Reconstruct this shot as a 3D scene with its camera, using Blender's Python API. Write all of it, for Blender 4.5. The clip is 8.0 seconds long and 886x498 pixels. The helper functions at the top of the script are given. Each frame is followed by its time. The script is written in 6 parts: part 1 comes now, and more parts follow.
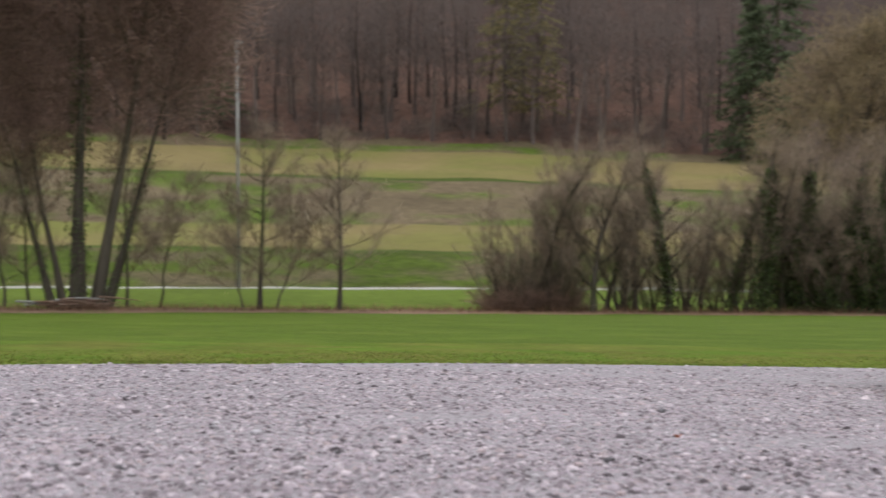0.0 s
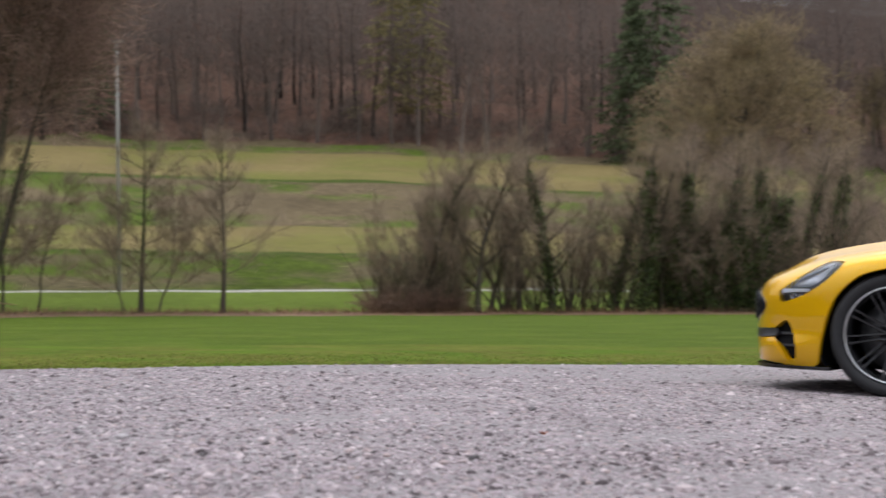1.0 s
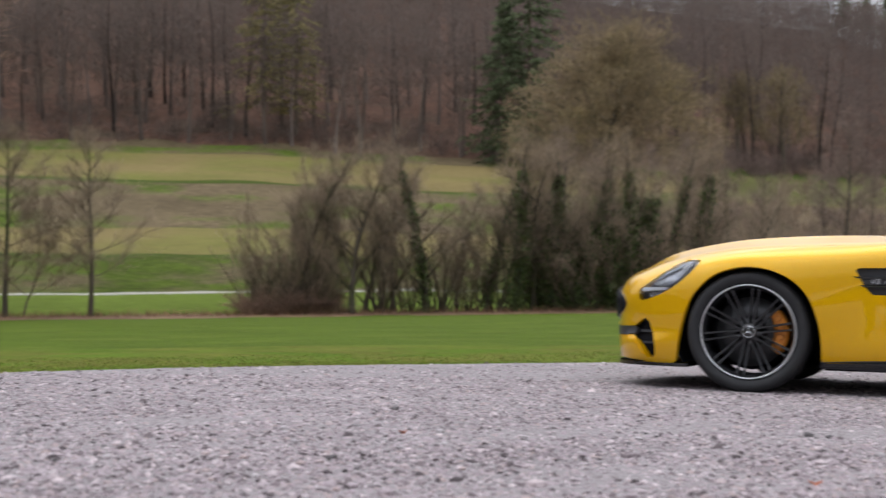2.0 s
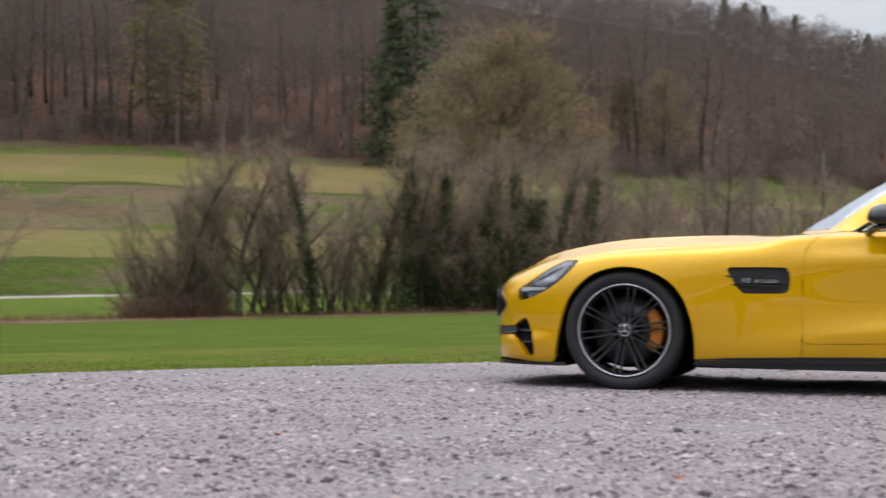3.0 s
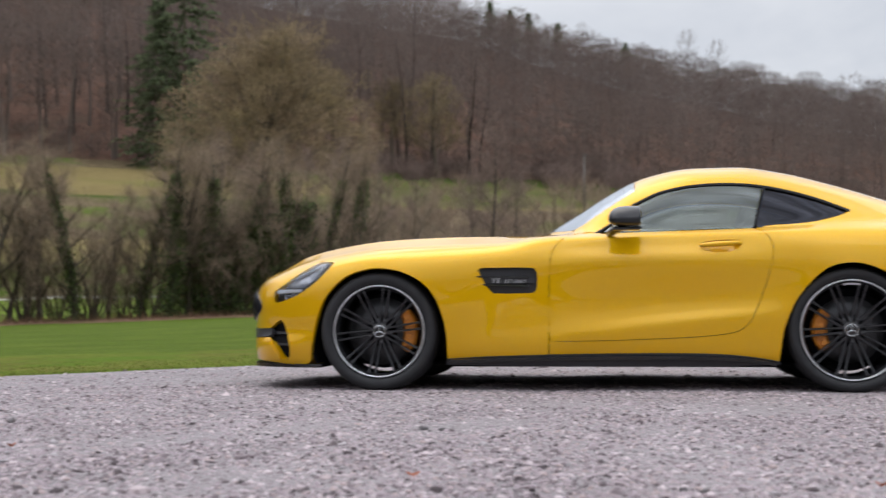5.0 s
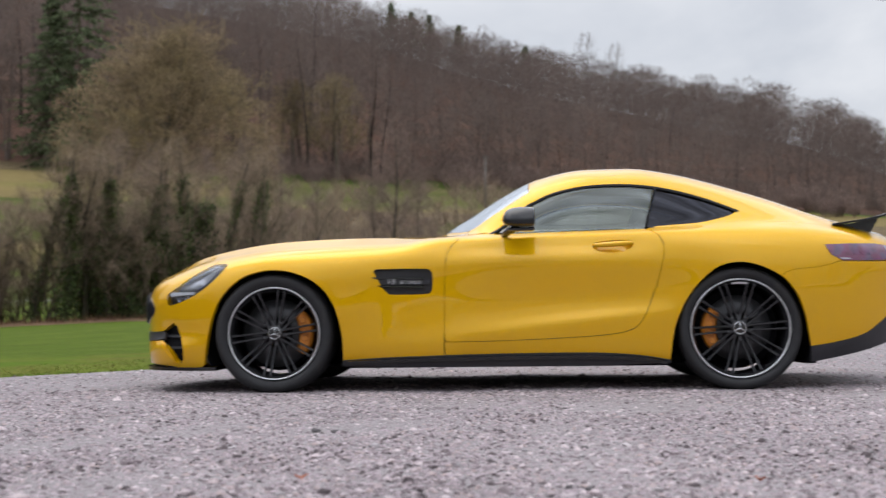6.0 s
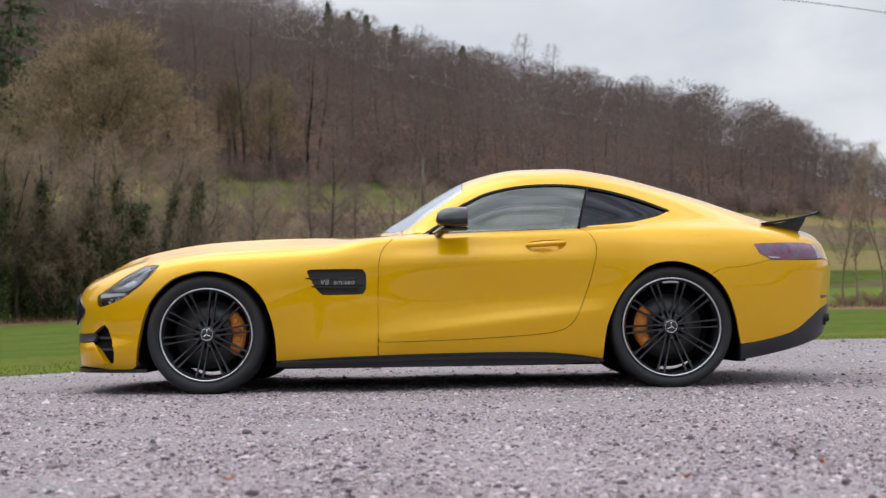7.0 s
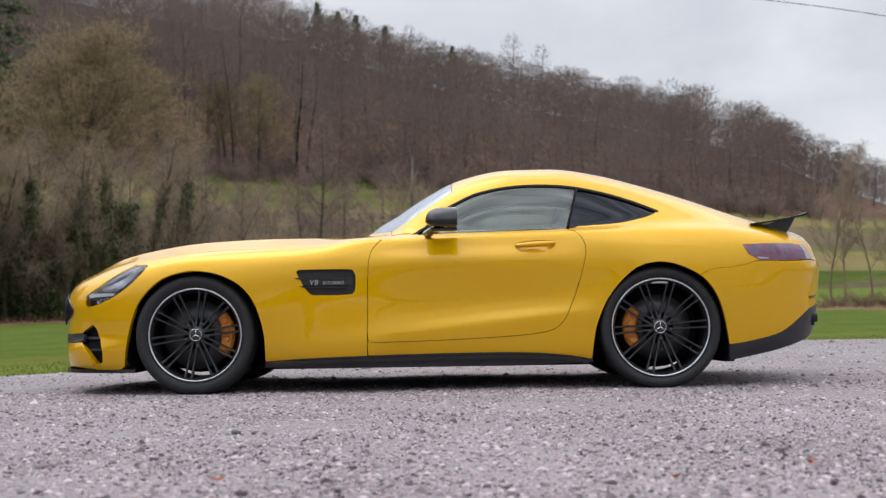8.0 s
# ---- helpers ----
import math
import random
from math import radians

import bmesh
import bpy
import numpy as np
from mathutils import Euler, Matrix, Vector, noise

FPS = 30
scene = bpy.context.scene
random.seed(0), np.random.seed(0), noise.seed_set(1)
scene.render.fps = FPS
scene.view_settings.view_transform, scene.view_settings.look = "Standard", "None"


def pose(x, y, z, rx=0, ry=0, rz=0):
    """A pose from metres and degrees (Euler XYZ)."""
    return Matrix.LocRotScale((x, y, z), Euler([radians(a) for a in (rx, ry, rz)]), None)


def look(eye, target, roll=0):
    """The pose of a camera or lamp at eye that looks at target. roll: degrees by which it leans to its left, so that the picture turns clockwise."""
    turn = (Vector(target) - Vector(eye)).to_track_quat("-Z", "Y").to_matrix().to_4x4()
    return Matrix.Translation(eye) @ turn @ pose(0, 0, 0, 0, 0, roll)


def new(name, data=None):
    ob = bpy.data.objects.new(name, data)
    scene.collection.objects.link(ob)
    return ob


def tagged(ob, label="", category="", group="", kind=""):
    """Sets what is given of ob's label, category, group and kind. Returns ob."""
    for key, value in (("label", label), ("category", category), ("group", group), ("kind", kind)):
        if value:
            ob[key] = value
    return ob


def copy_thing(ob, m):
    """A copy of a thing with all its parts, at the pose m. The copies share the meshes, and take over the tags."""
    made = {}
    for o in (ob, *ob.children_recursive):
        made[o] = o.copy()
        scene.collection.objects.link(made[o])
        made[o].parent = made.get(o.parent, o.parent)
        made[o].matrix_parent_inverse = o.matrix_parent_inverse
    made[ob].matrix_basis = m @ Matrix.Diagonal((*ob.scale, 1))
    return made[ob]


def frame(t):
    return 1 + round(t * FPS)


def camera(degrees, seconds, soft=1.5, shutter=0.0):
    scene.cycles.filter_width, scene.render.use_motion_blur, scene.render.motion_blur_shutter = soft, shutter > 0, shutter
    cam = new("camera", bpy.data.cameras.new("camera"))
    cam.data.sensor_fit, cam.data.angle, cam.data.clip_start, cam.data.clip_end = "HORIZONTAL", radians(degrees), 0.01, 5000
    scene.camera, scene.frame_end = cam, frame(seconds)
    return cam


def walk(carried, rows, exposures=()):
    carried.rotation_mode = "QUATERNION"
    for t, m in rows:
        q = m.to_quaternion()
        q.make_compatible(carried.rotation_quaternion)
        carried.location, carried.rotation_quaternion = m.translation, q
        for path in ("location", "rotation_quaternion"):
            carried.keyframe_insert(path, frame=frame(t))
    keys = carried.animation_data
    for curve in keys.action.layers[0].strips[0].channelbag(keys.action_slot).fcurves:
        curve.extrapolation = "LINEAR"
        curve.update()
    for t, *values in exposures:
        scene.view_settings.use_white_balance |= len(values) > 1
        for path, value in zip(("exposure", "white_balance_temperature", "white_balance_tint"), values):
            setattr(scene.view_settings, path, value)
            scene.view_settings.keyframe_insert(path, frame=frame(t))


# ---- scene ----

# ---------------- camera and its walk ----------------
cam = camera(38.0, 8.0, soft=1.35, shutter=0.8)
cam.data.dof.use_dof, cam.data.dof.focus_distance, cam.data.dof.aperture_fstop = True, 7.3, 4.2
# seconds, eye x y z, yaw, pitch, roll
PATH = [
    (0, -0.2267, -8.1713, 0.4525, 33.462, 2.106, 1.999),
    (0.5, -0.1906, -8.1709, 0.4521, 30.859, 2.229, 1.773),
    (1, -0.1582, -8.1705, 0.4518, 28.404, 2.337, 1.572),
    (1.5, -0.1284, -8.1702, 0.4514, 25.525, 2.438, 1.341),
    (1.7, -0.1170, -8.1700, 0.4513, 24.413, 2.464, 1.247),
    (2.8, -0.0579, -8.1692, 0.4506, 18.886, 2.608, 0.731),
    (3, -0.0476, -8.1690, 0.4504, 17.898, 2.634, 0.637),
    (3.5, -0.0223, -8.1687, 0.4501, 15.234, 2.688, 0.432),
    (4, 0.0024, -8.1683, 0.4497, 12.736, 2.734, 0.242),
    (4.5, 0.0262, -8.1679, 0.4494, 10.100, 2.765, 0.036),
    (4.7, 0.0354, -8.1678, 0.4493, 9.150, 2.770, -0.057),
    (5.8, 0.0807, -8.1670, 0.4485, 4.179, 2.797, -0.569),
    (6, 0.0875, -8.1668, 0.4484, 3.385, 2.802, -0.662),
    (6.5, 0.1020, -8.1664, 0.4480, 1.559, 2.792, -0.821),
    (7, 0.1116, -8.1661, 0.4477, 0.615, 2.768, -0.944),
    (7.5, 0.1150, -8.1657, 0.4473, 0.311, 2.767, -0.980),
    (8, 0.1106, -8.1653, 0.4470, 0.136, 2.778, -0.911),
]
walk(cam, [(t, pose(x, y, z, 0, 0, yaw) @ pose(0, 0, 0, 90 + pitch, 0, 0) @ pose(0, 0, 0, 0, 0, roll))
           for t, x, y, z, yaw, pitch, roll in PATH])
scene.view_settings.exposure = 0.0

# ---------------- daylight: thin bright cloud with a veiled sun ----------------
SUN_ELEV, SUN_AZ = 68.0, 300.0          # degrees; azimuth clockwise from +y
world = bpy.data.worlds.new("sky")
scene.world = world
world.use_nodes = True
wt = world.node_tree
wt.nodes.clear()


def wnode(kind, **kw):
    n = wt.nodes.new(kind)
    for k, v in kw.items():
        n.inputs[k].default_value = v
    return n


sky = wt.nodes.new("ShaderNodeTexSky")
sky.sky_type, sky.sun_disc = "NISHITA", False
sky.sun_elevation, sky.sun_rotation = radians(SUN_ELEV), radians(SUN_AZ)
sky.air_density, sky.dust_density = 1.0, 2.0
coord = wt.nodes.new("ShaderNodeTexCoord")
flat = wt.nodes.new("ShaderNodeMapping")
flat.inputs["Scale"].default_value = (1.0, 1.0, 2.6)
clouds = wt.nodes.new("ShaderNodeTexNoise")
clouds.inputs["Scale"].default_value, clouds.inputs["Detail"].default_value = 2.3, 6.0
clouds.inputs["Roughness"].default_value, clouds.inputs["Distortion"].default_value = 0.55, 0.3
cover = wt.nodes.new("ShaderNodeValToRGB")
cover.color_ramp.elements[0].position, cover.color_ramp.elements[1].position = 0.36, 0.66
cover.color_ramp.elements[0].color = (6.5, 6.9, 7.7, 1)
cover.color_ramp.elements[1].color = (10.3, 10.4, 10.8, 1)
mixed = wt.nodes.new("ShaderNodeMix")
mixed.data_type = "RGBA"
mixed.inputs["Factor"].default_value = 0.86
back = wt.nodes.new("ShaderNodeBackground")
back.inputs["Strength"].default_value = 0.091
outw = wt.nodes.new("ShaderNodeOutputWorld")
wt.links.new(coord.outputs["Generated"], flat.inputs["Vector"])
wt.links.new(flat.outputs["Vector"], clouds.inputs["Vector"])
wt.links.new(clouds.outputs["Fac"], cover.inputs["Fac"])
wt.links.new(sky.outputs["Color"], mixed.inputs["A"])
wt.links.new(cover.outputs["Color"], mixed.inputs["B"])
# an overcast sky is brighter overhead than at the horizon
apart_z = wt.nodes.new("ShaderNodeSeparateXYZ")
lift = wt.nodes.new("ShaderNodeMapRange")
lift.interpolation_type = "SMOOTHERSTEP"
lift.inputs["From Min"].default_value, lift.inputs["From Max"].default_value = 0.2, 0.8
lift.inputs["To Min"].default_value, lift.inputs["To Max"].default_value = 1.0, 3.1
bright = wt.nodes.new("ShaderNodeVectorMath")
bright.operation = "SCALE"
wt.links.new(coord.outputs["Generated"], apart_z.inputs["Vector"])
wt.links.new(apart_z.outputs["Z"], lift.inputs["Value"])
wt.links.new(mixed.outputs["Result"], bright.inputs[0])
streak_map = wt.nodes.new("ShaderNodeMapping")
streak_map.inputs["Scale"].default_value = (4.0, 13.0, 5.0)
streaks = wt.nodes.new("ShaderNodeTexNoise")
streaks.inputs["Scale"].default_value, streaks.inputs["Detail"].default_value = 1.0, 5.0
streak_lift = wt.nodes.new("ShaderNodeMapRange")
streak_lift.inputs["From Min"].default_value, streak_lift.inputs["From Max"].default_value = 0.32, 0.68
streak_lift.inputs["To Min"].default_value, streak_lift.inputs["To Max"].default_value = 1.3, 3.8
wt.links.new(coord.outputs["Generated"], streak_map.inputs["Vector"])
wt.links.new(streak_map.outputs["Vector"], streaks.inputs["Vector"])
wt.links.new(streaks.outputs["Fac"], streak_lift.inputs["Value"])
wt.links.new(streak_lift.outputs["Result"], lift.inputs["To Max"])
wt.links.new(lift.outputs["Result"], bright.inputs["Scale"])
wt.links.new(bright.outputs["Vector"], back.inputs["Color"])
wt.links.new(back.outputs["Background"], outw.inputs["Surface"])

sun = new("sun", bpy.data.lights.new("sun", "SUN"))
sun.data.energy, sun.data.angle, sun.data.color = 0.5, radians(40), (1.0, 0.96, 0.9)
s_az, s_el = radians(SUN_AZ), radians(SUN_ELEV)
sun_dir = Vector((math.sin(s_az) * math.cos(s_el), math.cos(s_az) * math.cos(s_el), math.sin(s_el)))
sun.matrix_world = look(sun_dir * 60, (0, 0, 0))

# ---------------- materials ----------------


def material(name, color, rough=0.6, metal=0.0, vary=0.0, scale=8.0, vary2=0.0, scale2=1.0, second=None, second_at=(0.45, 0.6),
             second_scale=2.0, bump=0.0, bump_scale=60.0, coat=0.0, island=0.0, spec=0.5, stretch=(1, 1, 1), per_object=0.0, thin=0.0):
    """A surface with colour variation at two scales, an optional second colour in patches, and fine relief."""
    m = bpy.data.materials.new(name)
    m.use_nodes = True
    t = m.node_tree
    b = t.nodes["Principled BSDF"]
    b.inputs["Roughness"].default_value, b.inputs["Metallic"].default_value = rough, metal
    b.inputs["Coat Weight"].default_value = coat
    b.inputs["Coat Roughness"].default_value = 0.03
    b.inputs["Specular IOR Level"].default_value = spec if rough < 0.8 else 0.05
    geo = t.nodes.new("ShaderNodeNewGeometry")
    co = t.nodes.new("ShaderNodeMapping")
    co.inputs["Scale"].default_value = stretch
    t.links.new(geo.outputs["Position"], co.inputs["Vector"])
    rgb = t.nodes.new("ShaderNodeRGB")
    rgb.outputs[0].default_value = (*color, 1)
    out = rgb.outputs[0]

    def noise_at(s, detail=4.0):
        n = t.nodes.new("ShaderNodeTexNoise")
        n.inputs["Scale"].default_value, n.inputs["Detail"].default_value = s, detail
        t.links.new(co.outputs["Vector"], n.inputs["Vector"])
        return n.outputs["Fac"]

    if second:
        ramp = t.nodes.new("ShaderNodeValToRGB")
        ramp.color_ramp.elements[0].position, ramp.color_ramp.elements[1].position = second_at
        t.links.new(noise_at(second_scale, 6.0), ramp.inputs["Fac"])
        mx = t.nodes.new("ShaderNodeMix")
        mx.data_type = "RGBA"
        t.links.new(ramp.outputs["Color"], mx.inputs["Factor"])
        t.links.new(out, mx.inputs["A"])
        mx.inputs["B"].default_value = (*second, 1)
        out = mx.outputs["Result"]

    def scaled(fac, amount, out):
        r = t.nodes.new("ShaderNodeMapRange")
        r.inputs["From Min"].default_value, r.inputs["From Max"].default_value = 0.25, 0.75
        r.inputs["To Min"].default_value, r.inputs["To Max"].default_value = 1 - amount, 1 + amount
        r.clamp = False
        t.links.new(fac, r.inputs["Value"])
        v = t.nodes.new("ShaderNodeVectorMath")
        v.operation = "SCALE"
        t.links.new(out, v.inputs[0])
        t.links.new(r.outputs["Result"], v.inputs["Scale"])
        return v.outputs["Vector"]

    if vary:
        out = scaled(noise_at(scale), vary, out)
    if vary2:
        out = scaled(noise_at(scale2), vary2, out)
    if island:
        out = scaled(geo.outputs["Random Per Island"], island, out)
    if per_object:
        oi = t.nodes.new("ShaderNodeObjectInfo")
        out = scaled(oi.outputs["Random"], per_object, out)
    t.links.new(out, b.inputs["Base Color"])
    if thin:                                # light passes through thin leaves and fine twigs
        tr = t.nodes.new("ShaderNodeBsdfTranslucent")
        t.links.new(out, tr.inputs["Color"])
        mxs = t.nodes.new("ShaderNodeMixShader")
        mxs.inputs["Fac"].default_value = thin
        t.links.new(b.outputs["BSDF"], mxs.inputs[1])
        t.links.new(tr.outputs["BSDF"], mxs.inputs[2])
        t.links.new(mxs.outputs["Shader"], t.nodes["Material Output"].inputs["Surface"])
    if bump:
        bp = t.nodes.new("ShaderNodeBump")
        bp.inputs["Strength"].default_value, bp.inputs["Distance"].default_value = bump, 0.5 / bump_scale
        t.links.new(noise_at(bump_scale, 5.0), bp.inputs["Height"])
        t.links.new(bp.outputs["Normal"], b.inputs["Normal"])
    return m


M_GRAVEL = material("gravel_bed", (0.290, 0.262, 0.268), 0.95, vary=0.42, scale=85, vary2=0.12, scale2=0.9,
                    second=(0.198, 0.174, 0.176), second_scale=30, second_at=(0.5, 0.68), bump=1.0, bump_scale=70)
M_CROP = material("crop_grass", (0.070, 0.104, 0.0105), 0.85, vary=0.22, scale=9, vary2=0.15, scale2=0.5,
                  second=(0.10, 0.128, 0.018), second_scale=0.8, second_at=(0.5, 0.75), bump=0.8, bump_scale=30)
M_VERGE = material("dry_verge", (0.20, 0.125, 0.085), 0.95, vary=0.3, scale=4, vary2=0.2, scale2=0.6,
                   second=(0.12, 0.13, 0.04), second_scale=1.2, second_at=(0.55, 0.7), bump=0.8, bump_scale=12)
M_MEADOW = material("bright_meadow", (0.096, 0.132, 0.019), 0.9, vary=0.2, scale=1.5, vary2=0.2, scale2=0.12, bump=0.5, bump_scale=6)
M_BANK = material("rough_bank", (0.058, 0.082, 0.011), 0.95, vary=0.35, scale=1.2, vary2=0.25, scale2=0.15,
                  second=(0.100, 0.082, 0.042), second_scale=0.16, second_at=(0.46, 0.62), bump=1.0, bump_scale=3, stretch=(1, 1, 2))
M_BANK2 = material("dry_bank", (0.125, 0.095, 0.055), 0.95, vary=0.3, scale=1.0, vary2=0.25, scale2=0.12,
                   second=(0.080, 0.112, 0.018), second_scale=0.09, second_at=(0.47, 0.60), bump=1.0, bump_scale=3, stretch=(1, 1, 2))
M_FIELD = material("young_field", (0.178, 0.138, 0.058), 0.95, vary=0.12, scale=0.8, vary2=0.12, scale2=0.06,
                   second=(0.135, 0.135, 0.035), second_scale=0.05, second_at=(0.45, 0.65), bump=0.4, bump_scale=4)
M_PASTURE = material("olive_pasture", (0.088, 0.092, 0.027), 0.95, vary=0.2, scale=0.8, vary2=0.2, scale2=0.08,
                     second=(0.125, 0.112, 0.05), second_scale=0.07, second_at=(0.48, 0.66), bump=0.5, bump_scale=4)
M_ROUGH = material("rough_brown_slope", (0.128, 0.096, 0.056), 0.95, vary=0.35, scale=0.9, vary2=0.25, scale2=0.1,
                   second=(0.098, 0.098, 0.032), second_scale=0.08, second_at=(0.55, 0.68), bump=1.0, bump_scale=3)
M_EDGE = material("field_edge_grass", (0.055, 0.075, 0.014), 0.95, vary=0.25, scale=1.0, bump=0.6, bump_scale=4)
M_LITTER = material("leaf_litter", (0.108, 0.062, 0.045), 0.95, vary=0.35, scale=0.8, vary2=0.25, scale2=0.1,
                    second=(0.075, 0.055, 0.04), second_scale=0.15, second_at=(0.5, 0.7), bump=0.8, bump_scale=3)
M_STRIP = material("trodden_grass", (0.110, 0.118, 0.022), 0.95, vary=0.25, scale=7, vary2=0.2, scale2=0.7,
                   second=(0.082, 0.132, 0.014), second_scale=0.9, second_at=(0.42, 0.62), bump=0.8, bump_scale=30)
M_TRACK = material("pale_track", (0.34, 0.325, 0.29), 0.9, vary=0.15, scale=2, bump=0.3, bump_scale=20)


def smooth(me, on=True):
    me.polygons.foreach_set("use_smooth", [on] * len(me.polygons))
    me.update()
    return me


def mesh_from(name, verts, faces, mats, smooth_on=True, slots=None):
    me = bpy.data.meshes.new(name)
    me.from_pydata([tuple(v) for v in verts], [], [tuple(f) for f in faces])
    for m in (mats if isinstance(mats, (list, tuple)) else [mats]):
        me.materials.append(m)
    if slots is not None:
        me.polygons.foreach_set("material_index", slots)
    return smooth(me, smooth_on)


def part(name, bm, mat, parent=None, label="", smooth_on=True):
    """Links a bmesh as one mesh object under a thing or a part."""
    me = bpy.data.meshes.new(name)
    bm.to_mesh(me)
    bm.free()
    for m in (mat if isinstance(mat, (list, tuple)) else [mat]):
        me.materials.append(m)
    smooth(me, smooth_on)
    return child(name, me, parent, label)


def child(name, me, parent=None, label=""):
    ob = new(name, me)
    if parent:
        ob.parent = parent
    return tagged(ob, label) if label else ob


# ---------------- the valley floor and the hill: one sheet ----------------
CX, CY = 0.0, -8.17                       # the terrain's polar centre


def lerp(x, pts):
    return float(np.interp(x, [p[0] for p in pts], [p[1] for p in pts]))


EDGE = [(-180, 14), (-120, 8), (-75, 7.0), (-60, 7.25), (-52, 7.6), (-43, 8.1), (-33, 9.0), (-23, 9.95), (-15.5, 10.95), (-5, 13.2),
        (5, 15.6), (16, 17.5), (19, 17.8), (35, 20), (70, 22), (120, 20), (180, 14)]
HEDGE_Z = [(-180, 0.0), (-90, -1.2), (-52, -0.84), (-45, -0.6), (-33, -0.28), (-23, 0.02), (-15, 0.27), (19, 0.24), (40, 0.2), (90, 0.0), (180, 0.0)]
# elevation in degrees, seen from the lot, at each distance
RISE = {
    57.5: None,
    61: None,
    75: [(-60, -0.4), (-52, -0.28), (-33, 0.34), (-24, 0.61), (-10, 0.75), (19, 0.65), (60, 0.3)],
    77.5: [(-60, -0.34), (-52, -0.22), (-33, 0.40), (-24, 0.67), (-10, 0.81), (19, 0.70), (60, 0.3)],
    95: [(-60, 1.3), (-47, 1.6), (-32, 1.95), (-10, 1.9), (0, 1.7), (17, 1.35), (60, 0.6)],
    97: [(-60, 1.4), (-47, 1.7), (-32, 2.05), (-10, 2.0), (0, 1.8), (17, 1.4), (60, 0.7)],
    120: [(-60, 2.5), (-47, 2.74), (-32, 3.25), (-10, 3.1), (0, 2.9), (17, 2.3), (60, 1.0)],
    150: [(-60, 4.7), (-41, 5.0), (-31, 5.15), (-10, 4.7), (0, 4.3), (17, 3.3), (60, 1.5)],
    153: [(-60, 4.8), (-41, 5.12), (-31, 5.27), (-10, 4.8), (0, 4.4), (8, 3.7), (17, 3.0), (60, 1.5)],
    190: [(-60, 5.9), (-41, 6.25), (-31, 6.48), (-10, 5.85), (0, 5.3), (8, 4.4), (17, 3.6), (60, 1.9)],
    200: [(-60, 6.3), (-41, 6.68), (-31, 6.85), (-10, 6.1), (0, 5.5), (8, 4.5), (17, 3.7), (60, 2.0)],
    380: [(-60, 13.5), (-40, 14.5), (-20, 13.9), (-6.7, 11.95), (-3.4, 10.8), (0.9, 9.55), (4.4, 8.75), (7.9, 7.9), (12, 6.95), (14.7, 6.1),
          (16.2, 5.3), (17.2, 4.9), (19, 4.2), (30, 3.4), (60, 2.0)],
    620: [(-60, 12), (-30, 12), (-10, 9.5), (0, 7.4), (10, 5.6), (16, 3.4), (20, 3.0), (60, 1.5)],
    2600: [(-60, 2), (0, 2), (20, 1), (60, 0.5)],
}
RS = [57.5, 61, 75, 77.5, 95, 97, 120, 150, 153, 190, 200, 380, 620, 2600]


def fade(az):
    """1 on the valley's side, 0 behind the lot."""
    a = (az + 20 + 180) % 360 - 180
    return max(0.0, min(1.0, (125 - abs(a)) / 45.0))


def ground_z(x, y):
    r = math.hypot(x - CX, y - CY)
    az = math.degrees(math.atan2(x - CX, y - CY))
    re = lerp(az, EDGE)
    rough = 0.0
    if r <= re:
        return 0.010 * noise.noise((x * 1.1, y * 1.1, 3.0)) * min(1.0, max(0.0, (re - r)) / 1.0)
    w = fade(az)
    hz = lerp(az, HEDGE_Z)
    if r <= 55:
        k = (r - re) / (55 - re)
        return hz * k + 0.03 * noise.noise((x * 0.4, y * 0.4, 8.0)) * min(1, (r - re) / 3)
    prev_r, prev_z = 55.0, hz
    for rr in RS:
        if RISE[rr] is None:
            z = hz + (0.16 if rr == 57.5 else 0.06)
        else:
            z = w * (0.45 + rr * math.tan(radians(lerp(az, RISE[rr]))))
        if r <= rr or rr == RS[-1]:
            k = min(1.0, (r - prev_r) / (rr - prev_r))
            if rr == 380:
                k = k ** 0.9
            return prev_z + (z - prev_z) * k + (0.25 * noise.noise((x * 0.06, y * 0.06, 1.0)) * w if r > 80 else 0.0)
        prev_r, prev_z = rr, z
    return 0.0


